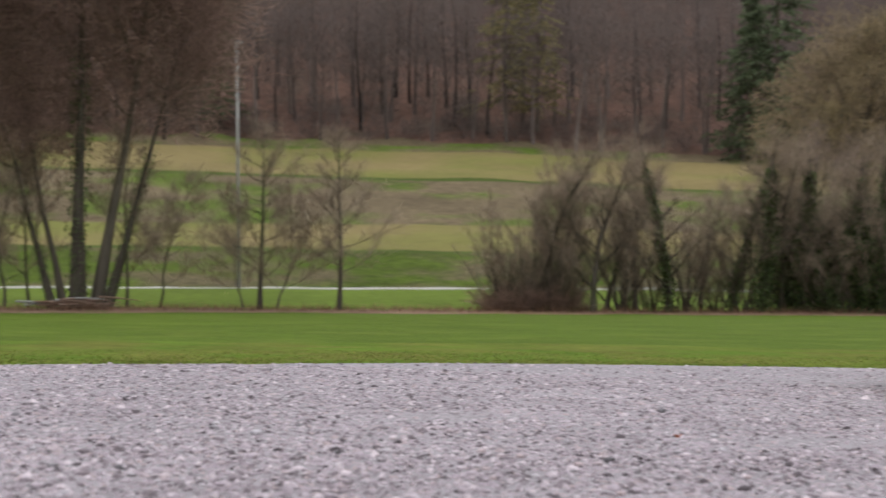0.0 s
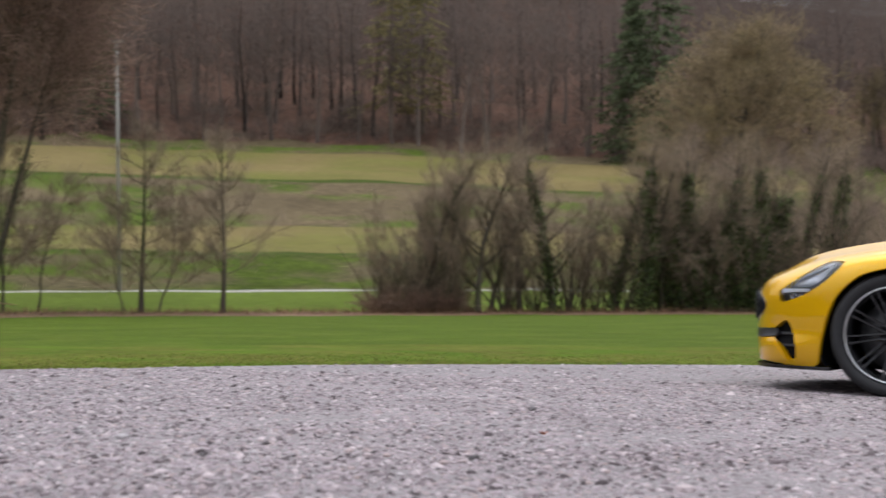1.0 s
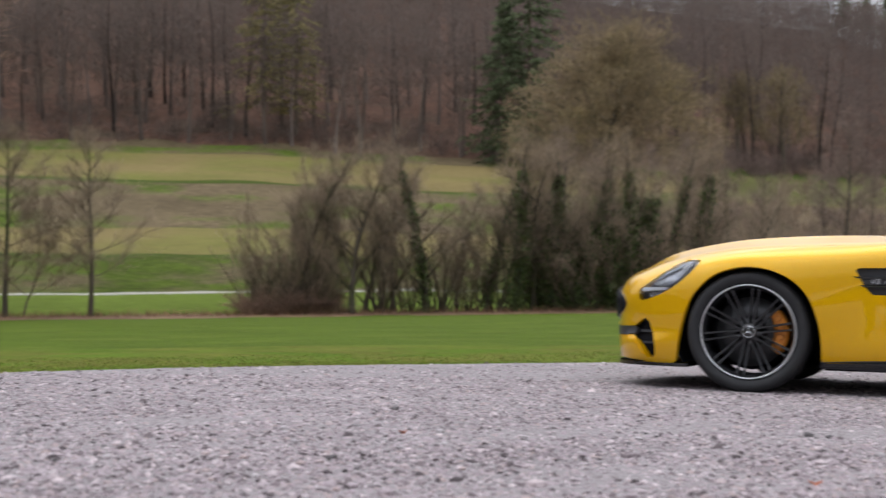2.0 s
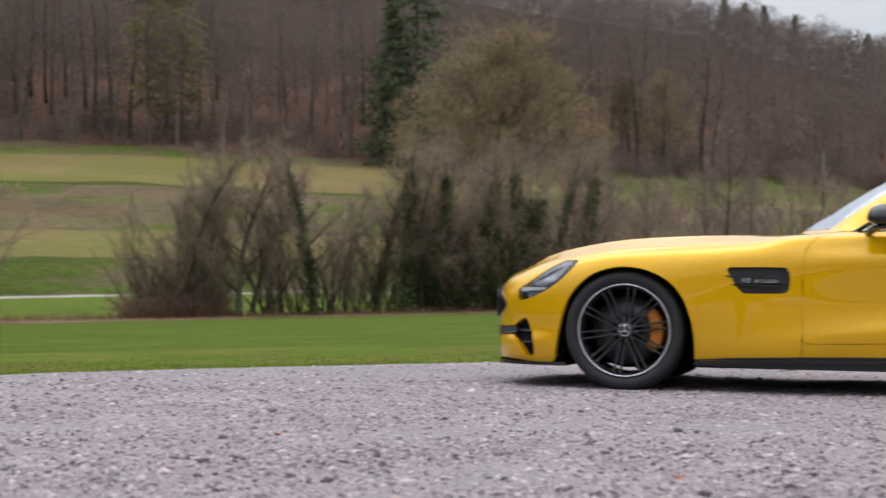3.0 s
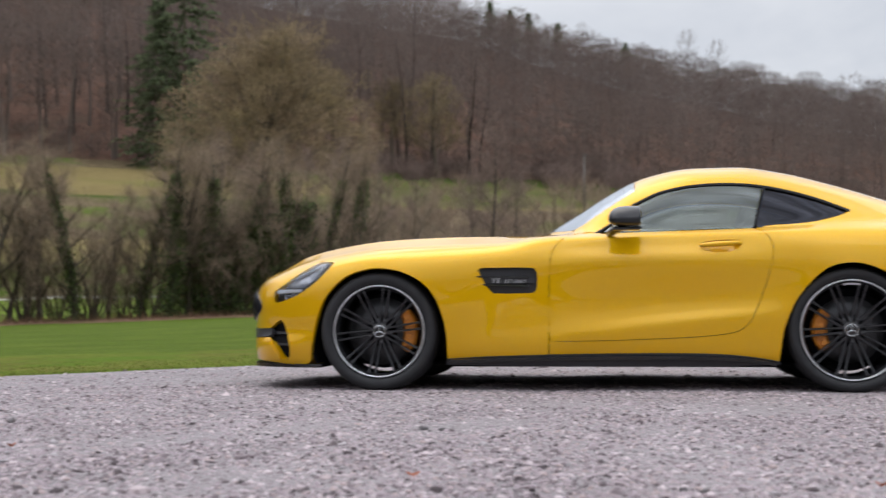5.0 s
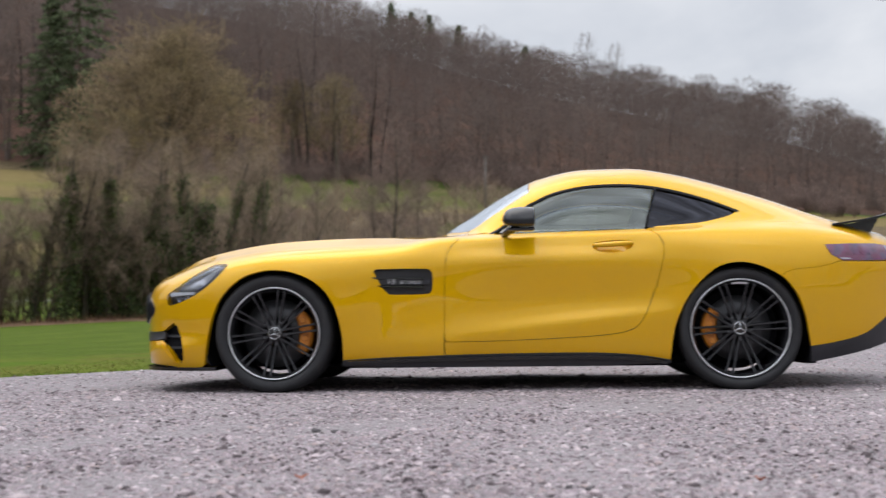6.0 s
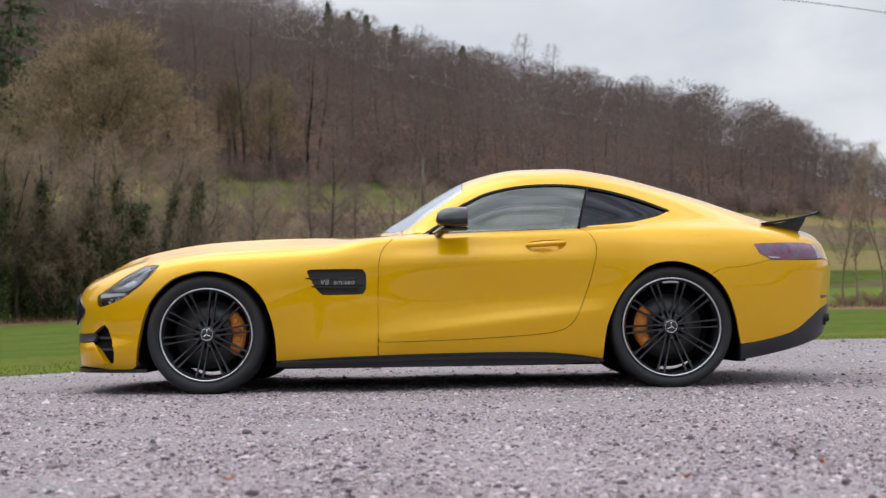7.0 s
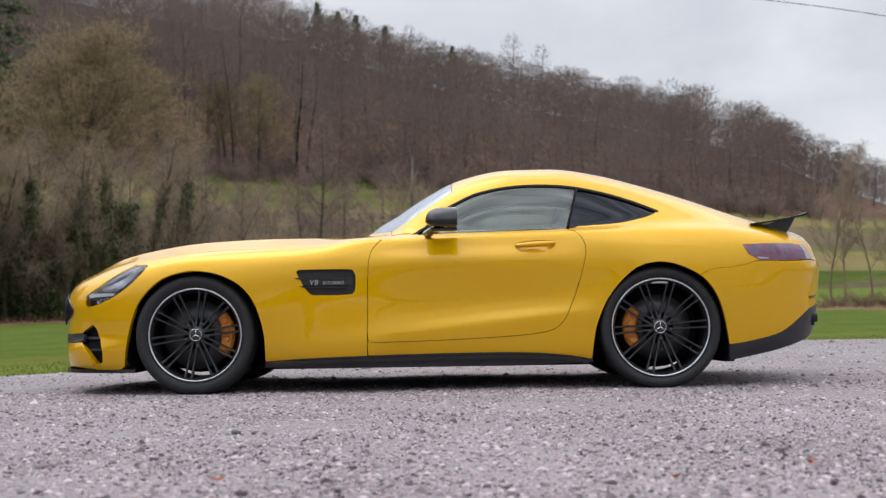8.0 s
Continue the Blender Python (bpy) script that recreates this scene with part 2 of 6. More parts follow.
def build_ground():
    azs = list(np.arange(-75, 40.01, 0.5)) + list(np.arange(42.5, 282.6, 2.5))
    rows = []                             # (kind, value): a share of the lot, a share of the crop, or metres
    rows += [("lot", k) for k in (0.0, 0.1, 0.2, 0.3, 0.36, 0.42, 0.48, 0.54, 0.6, 0.66, 0.72, 0.78, 0.84, 0.9, 0.95, 1.0)]
    rows += [("crop", k) for k in (0.004, 0.02, 0.05, 0.1, 0.17, 0.26, 0.36, 0.48, 0.6, 0.74, 0.88, 1.0)]
    rows += [("r", v) for v in (56.2, 57.5, 59, 61, 65, 70, 75, 77.5, 80, 84, 88, 92, 95, 97, 103, 110, 119, 120, 125, 130, 136, 143, 150, 153,
                                160, 170, 180, 189, 190, 195, 200, 215, 230, 250, 270, 290, 310, 330, 350, 365, 380, 410, 450, 520, 620, 900, 1500, 2600)]
    verts, faces, slots = [], [], []
    for kind, v in rows:
        for a in azs:
            aw = (a + 180) % 360 - 180
            re = lerp(aw, EDGE)
            if kind == "lot":
                r = max(0.02, re * v)
            elif kind == "crop":
                r = re + (55 - re) * v
            else:
                r = v
            if kind != "lot" and v not in (380,):
                r += (0.0 if kind == "crop" and v < 0.9 else 0.012 * r * noise.noise((a * 0.35, r * 0.3, 5.0)))
            elif kind == "lot" and v == 1.0:
                r += 0.10 * noise.noise((a * 0.5, 0.0, 2.0)) + 0.05 * noise.noise((a * 2.1, 0.0, 4.0))
            x, y = CX + r * math.sin(radians(aw)), CY + r * math.cos(radians(aw))
            verts.append((x, y, ground_z(x, y)))
    n = len(azs)
    zone = {"lot": 0, "crop": 1}

    def slot(i):
        kind, v = rows[i]
        if kind == "crop" and v < 0.11:
            return 10
        if kind != "r":
            return zone[kind]
        for lim, s in ((57.5, 2), (75, 3), (77.5, 4), (95, 5), (97, 6), (120, 7), (150, 8), (153, 6), (190, 7), (200, 8), (1e9, 9)):
            if v <= lim:
                return s
    for i in range(len(rows) - 1):
        for j in range(n):
            j2 = (j + 1) % n
            faces.append((i * n + j, (i + 1) * n + j, (i + 1) * n + j2, i * n + j2))
            kind_of = slot(i + 1)
            aw = (azs[j] + 180) % 360 - 180
            if -13 + 1.5 * math.sin(i * 1.7) < aw < 9 and rows[i + 1][0] == "r":   # past the old tree the terraces give way to pasture and scrub
                kind_of = {7: 11 if rows[i + 1][1] > 150 else 12, 8: 12 if rows[i + 1][1] <= 150 else 6, 6: 7 if rows[i + 1][1] > 150 else 12}.get(kind_of, kind_of)
            slots.append(3 if kind_of == 4 and 0 < aw < 180 else kind_of)
    me = mesh_from("ground", verts, faces, [M_GRAVEL, M_CROP, M_VERGE, M_MEADOW, M_TRACK, M_BANK, M_EDGE, M_FIELD, M_BANK2, M_LITTER, M_STRIP, M_PASTURE, M_ROUGH], slots=slots)
    return tagged(new("ground", me), "gravel lot, green crop, terraced meadows and a wooded hillside", "ground", kind="structure")


build_ground()

# ---------------- the sports car: its body as one smooth loft ----------------
# x of a station: half-sections of thirteen points (y, z) from the bottom edge to the centre line
SECTIONS = {
    -2.192: [(.29, .17), (.32, .22), (.335, .28), (.34, .34), (.345, .42), (.345, .5), (.335, .545), (.305, .568), (.265, .575), (.22, .58), (.16, .584), (.08, .586), (0, .587)],
    -2.12: [(.56, .155), (.6, .22), (.612, .27), (.572, .335), (.582, .42), (.6, .5), (.565, .565), (.503, .61), (.446, .633), (.36, .656), (.26, .67), (.13, .678), (0, .68)],
    -2.00: [(.72, .145), (.755, .22), (.768, .27), (.726, .335), (.742, .43), (.755, .51), (.725, .595), (.649, .654), (.583, .667), (.48, .692), (.33, .709), (.16, .718), (0, .72)],
    -1.85: [(.81, .135), (.84, .22), (.852, .27), (.836, .335), (.846, .43), (.845, .53), (.81, .635), (.7, .708), (.609, .735), (.527, .759), (.445, .779), (.18, .7797), (0, .78)],
    -1.65: [(.87, .13), (.89, .22), (.9, .28), (.905, .34), (.912, .44), (.91, .57), (.875, .695), (.77, .76), (.67, .786), (.58, .81), (.49, .83), (.19, .8307), (0, .831)],
    -1.315: [(.9, .14), (.925, .22), (.94, .28), (.95, .34), (.965, .46), (.965, .6), (.93, .745), (.815, .806), (.709, .833), (.614, .857), (.519, .877), (.2, .8777), (0, .878)],
    -0.95: [(.9, .14), (.92, .2), (.935, .28), (.94, .36), (.948, .48), (.948, .62), (.925, .75), (.82, .82), (.714, .849), (.618, .873), (.522, .893), (.2, .8937), (0, .894)],
    -0.60: [(.9, .14), (.93, .2), (.94, .28), (.938, .37), (.937, .5), (.94, .65), (.925, .765), (.85, .828), (.726, .858), (.596, .882), (.454, .898), (.2, .9007), (0, .901)],
    -0.40: [(.9, .137), (.935, .2), (.945, .285), (.937, .38), (.931, .515), (.933, .69), (.92, .785), (.88, .853), (.8, .872), (.66, .888), (.45, .898), (.25, .906), (0, .91)],
    -0.30: [(.9, .135), (.935, .2), (.947, .29), (.935, .39), (.928, .515), (.93, .7), (.909, .792), (.882, .858), (.795, .88), (.72, .886), (.6, .893), (.35, .965), (0, .974)],
    -0.20: [(.9, .135), (.93, .22), (.948, .312), (.935, .4), (.928, .5), (.934, .713), (.909, .797), (.883, .862), (.8, .884), (.745, .897), (.69, .912), (.38, 1.018), (0, 1.032)],
    -0.10: [(.9, .135), (.93, .22), (.948, .322), (.933, .405), (.926, .5), (.935, .717), (.909, .8), (.884, .866), (.805, .887), (.75, .925), (.68, .98), (.37, 1.086), (0, 1.1)],
    0.05: [(.9, .138), (.93, .22), (.948, .338), (.931, .415), (.924, .505), (.936, .72), (.909, .805), (.885, .873), (.815, .891), (.755, .965), (.655, 1.08), (.35, 1.176), (0, 1.19)],
    0.20: [(.9, .14), (.93, .22), (.948, .354), (.93, .43), (.922, .515), (.936, .722), (.909, .81), (.885, .878), (.82, .894), (.76, .995), (.62, 1.172), (.34, 1.246), (0, 1.26)],
    0.50: [(.9, .14), (.93, .22), (.946, .388), (.927, .455), (.92, .53), (.936, .722), (.909, .812), (.885, .884), (.825, .9), (.765, 1.03), (.61, 1.238), (.34, 1.302), (0, 1.314)],
    0.75: [(.9, .145), (.927, .22), (.94, .412), (.926, .472), (.92, .545), (.93, .715), (.909, .812), (.885, .889), (.825, .906), (.762, 1.035), (.605, 1.24), (.34, 1.304), (0, 1.316)],
    1.00: [(.9, .15), (.92, .2), (.94, .42), (.938, .5), (.936, .58), (.94, .7), (.93, .815), (.89, .894), (.82, .917), (.75, 1.03), (.595, 1.205), (.33, 1.27), (0, 1.282)],
    1.30: [(.92, .15), (.935, .2), (.95, .32), (.965, .44), (.972, .57), (.968, .69), (.945, .81), (.9, .888), (.8, .944), (.725, 1.018), (.57, 1.135), (.32, 1.193), (0, 1.205)],
    1.60: [(.9, .14), (.92, .2), (.94, .32), (.958, .44), (.966, .57), (.96, .69), (.938, .8), (.895, .88), (.78, .938), (.69, .992), (.54, 1.058), (.3, 1.1), (0, 1.112)],
    1.90: [(.82, .18), (.872, .25), (.893, .33), (.903, .45), (.91, .58), (.91, .68), (.892, .79), (.845, .862), (.74, .905), (.64, .937), (.5, .968), (.28, .99), (0, .998)],
    2.10: [(.72, .225), (.785, .32), (.8, .395), (.809, .49), (.817, .58), (.825, .67), (.805, .775), (.755, .84), (.66, .873), (.56, .896), (.44, .914), (.24, .929), (0, .934)],
    2.25: [(.58, .28), (.655, .37), (.668, .44), (.669, .52), (.674, .59), (.69, .66), (.675, .735), (.63, .79), (.55, .834), (.47, .858), (.37, .874), (.2, .885), (0, .889)],
    2.335: [(.36, .38), (.39, .43), (.42, .48), (.44, .54), (.46, .6), (.48, .65), (.47, .69), (.44, .715), (.39, .728), (.33, .736), (.25, .742), (.13, .747), (0, .75)],
}


def pchip(x, y, q):
    """Monotone cubic interpolation of the columns of y over x at q."""
    h = np.diff(x)[:, None]
    d = np.diff(y, axis=0) / h
    m = np.zeros_like(y)
    w1, w2 = 2 * h[1:] + h[:-1], h[1:] + 2 * h[:-1]
    same = d[:-1] * d[1:] > 0
    with np.errstate(divide="ignore", invalid="ignore"):
        inner = (w1 + w2) / (w1 / d[:-1] + w2 / d[1:])
    m[1:-1] = np.where(same, inner, 0.0)
    m[0], m[-1] = d[0], d[-1]
    i = np.clip(np.searchsorted(x, q) - 1, 0, len(x) - 2)
    hh = h[i]
    t = (q - x[i])[:, None] / hh
    return ((2 * t**3 - 3 * t**2 + 1) * y[i] + (t**3 - 2 * t**2 + t) * hh * m[i]
            + (-2 * t**3 + 3 * t**2) * y[i + 1] + (t**3 - t**2) * hh * m[i + 1])


X0, X1, NX, NU = -2.192, 2.335, 454, 241
LX = np.linspace(X0, X1, NX)
LU = np.linspace(0, 12, NU)


def make_loft():
    xs = np.array(sorted(SECTIONS))
    tab = np.array([SECTIONS[x] for x in xs]).reshape(len(xs), 26)
    dense = pchip(xs, tab, LX)
    kern = np.exp(-0.5 * (np.arange(-9, 10) / 3.2) ** 2)
    kern /= kern.sum()
    wide = np.exp(-0.5 * (np.arange(-30, 31) / 10.0) ** 2)
    wide /= wide.sum()
    for c in range(26):                     # fair the lines along the car, leaving both ends; the flanks' widths most
        col = dense[:, c].copy()
        pad = np.r_[2 * col[0] - col[9:0:-1], col, 2 * col[-1] - col[-2:-11:-1]]
        dense[:, c] = np.convolve(pad, kern, "valid")
        if c % 2 == 0 and 2 <= c // 2 <= 7:
            pad = np.r_[2 * col[0] - col[30:0:-1], col, 2 * col[-1] - col[-2:-32:-1]]
            keep = np.clip(np.minimum(LX - X0, X1 - LX) / 0.5 - 0.3, 0, 1)
            dense[:, c] += (np.convolve(pad, wide, "valid") - dense[:, c]) * keep
    grid = np.zeros((NX, NU, 2))
    ctrl = dense.reshape(NX, 13, 2)
    knots = np.arange(13.0)
    for i in range(NX):
        grid[i] = pchip(knots, ctrl[i], LU)
    kern = np.exp(-0.5 * (np.arange(-12, 13) / 3.4) ** 2)
    kern /= kern.sum()
    for i in range(NX):
        for c in range(2):
            col = grid[i, :, c]
            pad = np.r_[2 * col[0] - col[12:0:-1], col, (-col[-2:-14:-1] if c == 0 else col[-2:-14:-1])]
            grid[i, :, c] = np.convolve(pad, kern, "valid")
        grid[i, :, 1] = np.maximum.accumulate(grid[i, :, 1]) + np.arange(NU) * 1e-7
    return grid


LOFT = make_loft()


def loft_at(x, u):
    """(half width, height) of the body at x and section place u (0 to 12)."""
    fx = np.clip((np.asarray(x, float) - X0) / (X1 - X0) * (NX - 1), 0, NX - 1.001)
    fu = np.clip(np.asarray(u, float) / 12 * (NU - 1), 0, NU - 1.001)
    i, j = fx.astype(int), fu.astype(int)
    a, b = (fx - i)[..., None], (fu - j)[..., None]
    return ((1 - a) * (1 - b) * LOFT[i, j] + a * (1 - b) * LOFT[i + 1, j] + (1 - a) * b * LOFT[i, j + 1] + a * b * LOFT[i + 1, j + 1])


def half_width(x, z):
    """The body's half width at x and height z."""
    fx = min(max((x - X0) / (X1 - X0) * (NX - 1), 0), NX - 1.001)
    i = int(fx)
    a = fx - i
    w0 = np.interp(z, LOFT[i, :, 1], LOFT[i, :, 0])
    w1 = np.interp(z, LOFT[i + 1, :, 1], LOFT[i + 1, :, 0])
    return float((1 - a) * w0 + a * w1)

from mathutils.geometry import tessellate_polygon

# ---------------- the car's materials ----------------


def car_paint():
    m = material("yellow_paint", (0.735, 0.398, 0.0), 0.40, metal=0.38, spec=0.05, coat=1.0, vary=0.015, scale=900, vary2=0.03, scale2=1.3)
    b = m.node_tree.nodes["Principled BSDF"]
    b.inputs["Coat Roughness"].default_value = 0.015
    b.inputs["Coat IOR"].default_value = 1.5
    return m


def glass(name, tint, rough=0.0, density=1.0, ior=1.5):
    m = bpy.data.materials.new(name)
    m.use_nodes = True
    b = m.node_tree.nodes["Principled BSDF"]
    b.inputs["Base Color"].default_value = (*tint, 1)
    b.inputs["Transmission Weight"].default_value = density
    b.inputs["Roughness"].default_value = rough
    b.inputs["IOR"].default_value = ior
    b.inputs["Specular Tint"].default_value = (0.90, 0.93, 1.0, 1)
    return m


def pane_glass(name, tint, ior, sheen=(0.93, 1.0, 0.97)):
    """A thin tinted pane: it lets tinted light through unbent and mirrors its surroundings."""
    m = bpy.data.materials.new(name)
    m.use_nodes = True
    t = m.node_tree
    t.nodes.remove(t.nodes["Principled BSDF"])
    clear, gloss = t.nodes.new("ShaderNodeBsdfTransparent"), t.nodes.new("ShaderNodeBsdfGlossy")
    clear.inputs["Color"].default_value = (*tint, 1)
    gloss.inputs["Roughness"].default_value = 0.0
    gloss.inputs["Color"].default_value = (*sheen, 1)
    fres, mix = t.nodes.new("ShaderNodeFresnel"), t.nodes.new("ShaderNodeMixShader")
    fres.inputs["IOR"].default_value = ior
    t.links.new(fres.outputs["Fac"], mix.inputs["Fac"])
    t.links.new(clear.outputs["BSDF"], mix.inputs[1])
    t.links.new(gloss.outputs["BSDF"], mix.inputs[2])
    t.links.new(mix.outputs["Shader"], t.nodes["Material Output"].inputs["Surface"])
    return m


P_YELLOW = car_paint()
P_BLACK = material("black_plastic", (0.026, 0.026, 0.031), 0.42, vary=0.15, scale=30, bump=0.15, bump_scale=400)
P_GLOSS = material("gloss_black", (0.012, 0.012, 0.013), 0.16, coat=0.6, vary=0.1, scale=20)
P_DARK = material("dark_liner", (0.013, 0.013, 0.015), 0.9, vary=0.2, scale=10)
P_RUBBER = material("tyre_rubber", (0.014, 0.014, 0.016), 0.68, vary=0.2, scale=25, bump=0.2, bump_scale=300,
                    second=(0.024, 0.022, 0.021), second_scale=9, second_at=(0.6, 0.8))
P_RIM = material("matt_black_alloy", (0.022, 0.022, 0.025), 0.30, metal=0.3, coat=0.5, vary=0.2, scale=30)
P_LIP = material("turned_rim_lip", (0.82, 0.83, 0.85), 0.36, metal=1.0, vary=0.1, scale=40)
P_DISC = material("brake_disc", (0.08, 0.08, 0.084), 0.45, metal=0.7, vary=0.2, scale=60)
P_CALIPER = material("bronze_caliper", (0.62, 0.22, 0.025), 0.4, vary=0.1, scale=30)
P_CHROME = material("chrome", (0.75, 0.76, 0.78), 0.12, metal=1.0, vary=0.05, scale=60)
P_SILVER = material("lamp_reflector", (0.36, 0.37, 0.40), 0.22, metal=0.7, vary=0.7, scale=34)
P_GREYLAMP = material("lamp_housing", (0.022, 0.023, 0.026), 0.3, metal=0.4, vary=0.3, scale=18)
P_CARBON = material("carbon_shell", (0.012, 0.012, 0.014), 0.3, spec=0.1, coat=0.75, vary=0.4, scale=240)
P_SEAT = material("seat_leather", (0.03, 0.03, 0.032), 0.6, vary=0.2, scale=20)
P_LETTER = material("silver_letters", (0.60, 0.61, 0.63), 0.3, metal=0.8, vary=0.05, scale=50)
P_WINDOW = pane_glass("tinted_side_glass", (0.42, 0.50, 0.44), 1.95)
P_TRIM = material("matt_black_trim", (0.008, 0.008, 0.008), 0.6, spec=0.15, vary=0.1, scale=40)
P_REARGLASS = pane_glass("dark_rear_glass", (0.05, 0.05, 0.07), 1.42, (0.84, 0.86, 1.0))
P_SCREEN = glass("windscreen_glass", (0.70, 0.78, 0.86), density=0.6, ior=4.2)
P_LENS = pane_glass("clear_lamp_lens", (0.92, 0.93, 0.95), 1.5, (0.95, 0.97, 1.0))
P_TAIL = material("tail_lamp_lens", (0.15, 0.030, 0.085), 0.12, coat=1.0, vary=0.35, scale=22, second=(0.11, 0.06, 0.12), second_scale=14)
P_TAILCLEAR = material("tail_lamp_clear", (0.36, 0.31, 0.38), 0.15, coat=1.0, vary=0.2, scale=30)
P_DRL = material("daylight_strip", (0.85, 0.86, 0.88), 0.3, vary=0.05, scale=60)

car = new("sports_car")
tagged(car, "glossy yellow two-door sports coupe with black alloy wheels parked on gravel", "car")


def inset(poly, d):
    """The polygon with its edges moved inwards by d."""
    p = np.array(poly, float)
    n = len(p)
    area = 0.5 * sum(p[i][0] * p[(i + 1) % n][1] - p[(i + 1) % n][0] * p[i][1] for i in range(n))
    s = 1 if area > 0 else -1
    out = []
    for i in range(n):
        a, b, c = p[i - 1], p[i], p[(i + 1) % n]
        e1, e2 = (b - a) / (np.linalg.norm(b - a) + 1e-9), (c - b) / (np.linalg.norm(c - b) + 1e-9)
        n1, n2 = s * np.array([-e1[1], e1[0]]), s * np.array([-e2[1], e2[0]])
        m = n1 + n2
        k = m @ m / 2
        out.append(b + m / max(k, 0.35) * d)
    return [tuple(v) for v in out]


def clean(poly):
    return [tuple(p) for i, p in enumerate(poly) if math.dist(p, poly[i - 1]) > 4e-4]


def dense(poly, step=0.03, closed=True):
    out = []
    n = len(poly)
    for i in range(n if closed else n - 1):
        a, b = poly[i], poly[(i + 1) % n]
        k = max(1, int(math.dist(a, b) / step))
        out += [(a[0] + (b[0] - a[0]) * t / k, a[1] + (b[1] - a[1]) * t / k) for t in range(k)]
    return out if closed else out + [poly[-1]]


def curve_through(pts, n=6):
    """A smooth line through points."""
    p = np.array([2 * np.array(pts[0]) - pts[1], *pts, 2 * np.array(pts[-1]) - pts[-2]], float)
    out = []
    for i in range(1, len(p) - 2):
        for t in np.arange(n) / n:
            a, b, c, d = p[i - 1], p[i], p[i + 1], p[i + 2]
            out.append(tuple(0.5 * (2 * b + (c - a) * t + (2 * a - 5 * b + 4 * c - d) * t * t + (3 * b - a - 3 * c + d) * t**3)))
    return out + [tuple(map(float, pts[-1]))]


def along(u, xa, xb, n=40):
    """The line of the section place u from xa to xb, seen from the side."""
    xs = np.linspace(xa, xb, n)
    return [(float(x), float(q[1])) for x, q in zip(xs, loft_at(xs, np.full(n, float(u))))]


def skin(name, outline, mat, label="", off=0.0, depth=0.012, parent=None, gap=0.0022, hole=None, step=(0.045, 0.035), sides=(-1, 1), dish=0.0):
    """A panel of the body: the outline, seen from the side, laid on the loft with a turned-in edge; one for each side."""
    poly = clean(outline)
    poly = inset(poly, gap) if gap else poly
    rings = [poly] + ([clean(hole)] if hole else [])
    bm = bmesh.new()
    vs = [bm.verts.new((x, 0, z)) for r in rings for x, z in r]
    for tri in tessellate_polygon([[Vector((x, z, 0)) for x, z in r] for r in rings]):
        if len(set(tri)) == 3:
            bm.faces.new([vs[i] for i in tri])
    xs, zs = [p[0] for p in poly], [p[1] for p in poly]
    for axis, lo, hi, s in ((0, min(xs), max(xs), step[0]), (2, min(zs), max(zs), step[1])):
        for k in range(1, int((hi - lo) / s) + 1):
            co, no = [0, 0, 0], [0, 0, 0]
            co[axis], no[axis] = lo + (hi - lo) * k / (int((hi - lo) / s) + 1), 1
            bmesh.ops.bisect_plane(bm, geom=bm.verts[:] + bm.edges[:] + bm.faces[:], plane_co=co, plane_no=no, dist=1e-5)
    bmesh.ops.remove_doubles(bm, verts=bm.verts, dist=2e-4)
    cx, cz = sum(xs) / len(xs), sum(zs) / len(zs)
    rx, rz = (max(xs) - min(xs)) / 2, (max(zs) - min(zs)) / 2
    edges = [e for e in bm.edges if e.is_boundary]
    if depth:
        got = bmesh.ops.extrude_edge_only(bm, edges=edges)
        rim = {v for v in got["geom"] if isinstance(v, bmesh.types.BMVert)}
        bmesh.ops.split_edges(bm, edges=edges)
    else:
        rim = set()
    coords, normals = [], []
    e = 0.016
    for v in bm.verts:
        x, z = v.co.x, v.co.z
        w = half_width(x, z) + off
        if dish:
            w -= dish * max(0.0, 1 - ((x - cx) / rx) ** 2 - ((z - cz) / rz) ** 2)
        gx = (half_width(x + e, z) - half_width(x - e, z)) / (2 * e)
        gz = (half_width(x, z + e) - half_width(x, z - e)) / (2 * e)
        nrm = Vector((-gx, -1, -gz)).normalized()
        d = depth if v in rim else 0.0
        coords.append(Vector((x, -w, z)) - nrm * d)
        normals.append(nrm)
    for v, c in zip(bm.verts, coords):
        v.co = c
    bm.faces.ensure_lookup_table()
    for fc in bm.faces:
        fc.normal_update()
        if fc.normal.y > 0 and not any(v in rim for v in fc.verts):
            fc.normal_flip()
    rimmed = [any(v in rim for v in fc.verts) for fc in bm.faces]
    made = []
    for side in sides:
        b2 = bm.copy()
        if side > 0:
            for v in b2.verts:
                v.co.y = -v.co.y
            bmesh.ops.reverse_faces(b2, faces=b2.faces[:])
        ob = part(name, b2, mat, parent or car, label)
        if not dish:
            me = ob.data
            nr = [(n.x, n.y * (1 if side < 0 else -1), n.z) for n in normals]
            loops = []
            for pl in me.polygons:
                for li in pl.loop_indices:
                    loops.append((0, 0, 0) if rimmed[pl.index] else nr[me.loops[li].vertex_index])
            me.normals_split_custom_set(loops)
        made.append(ob)
    bm.free()
    return made


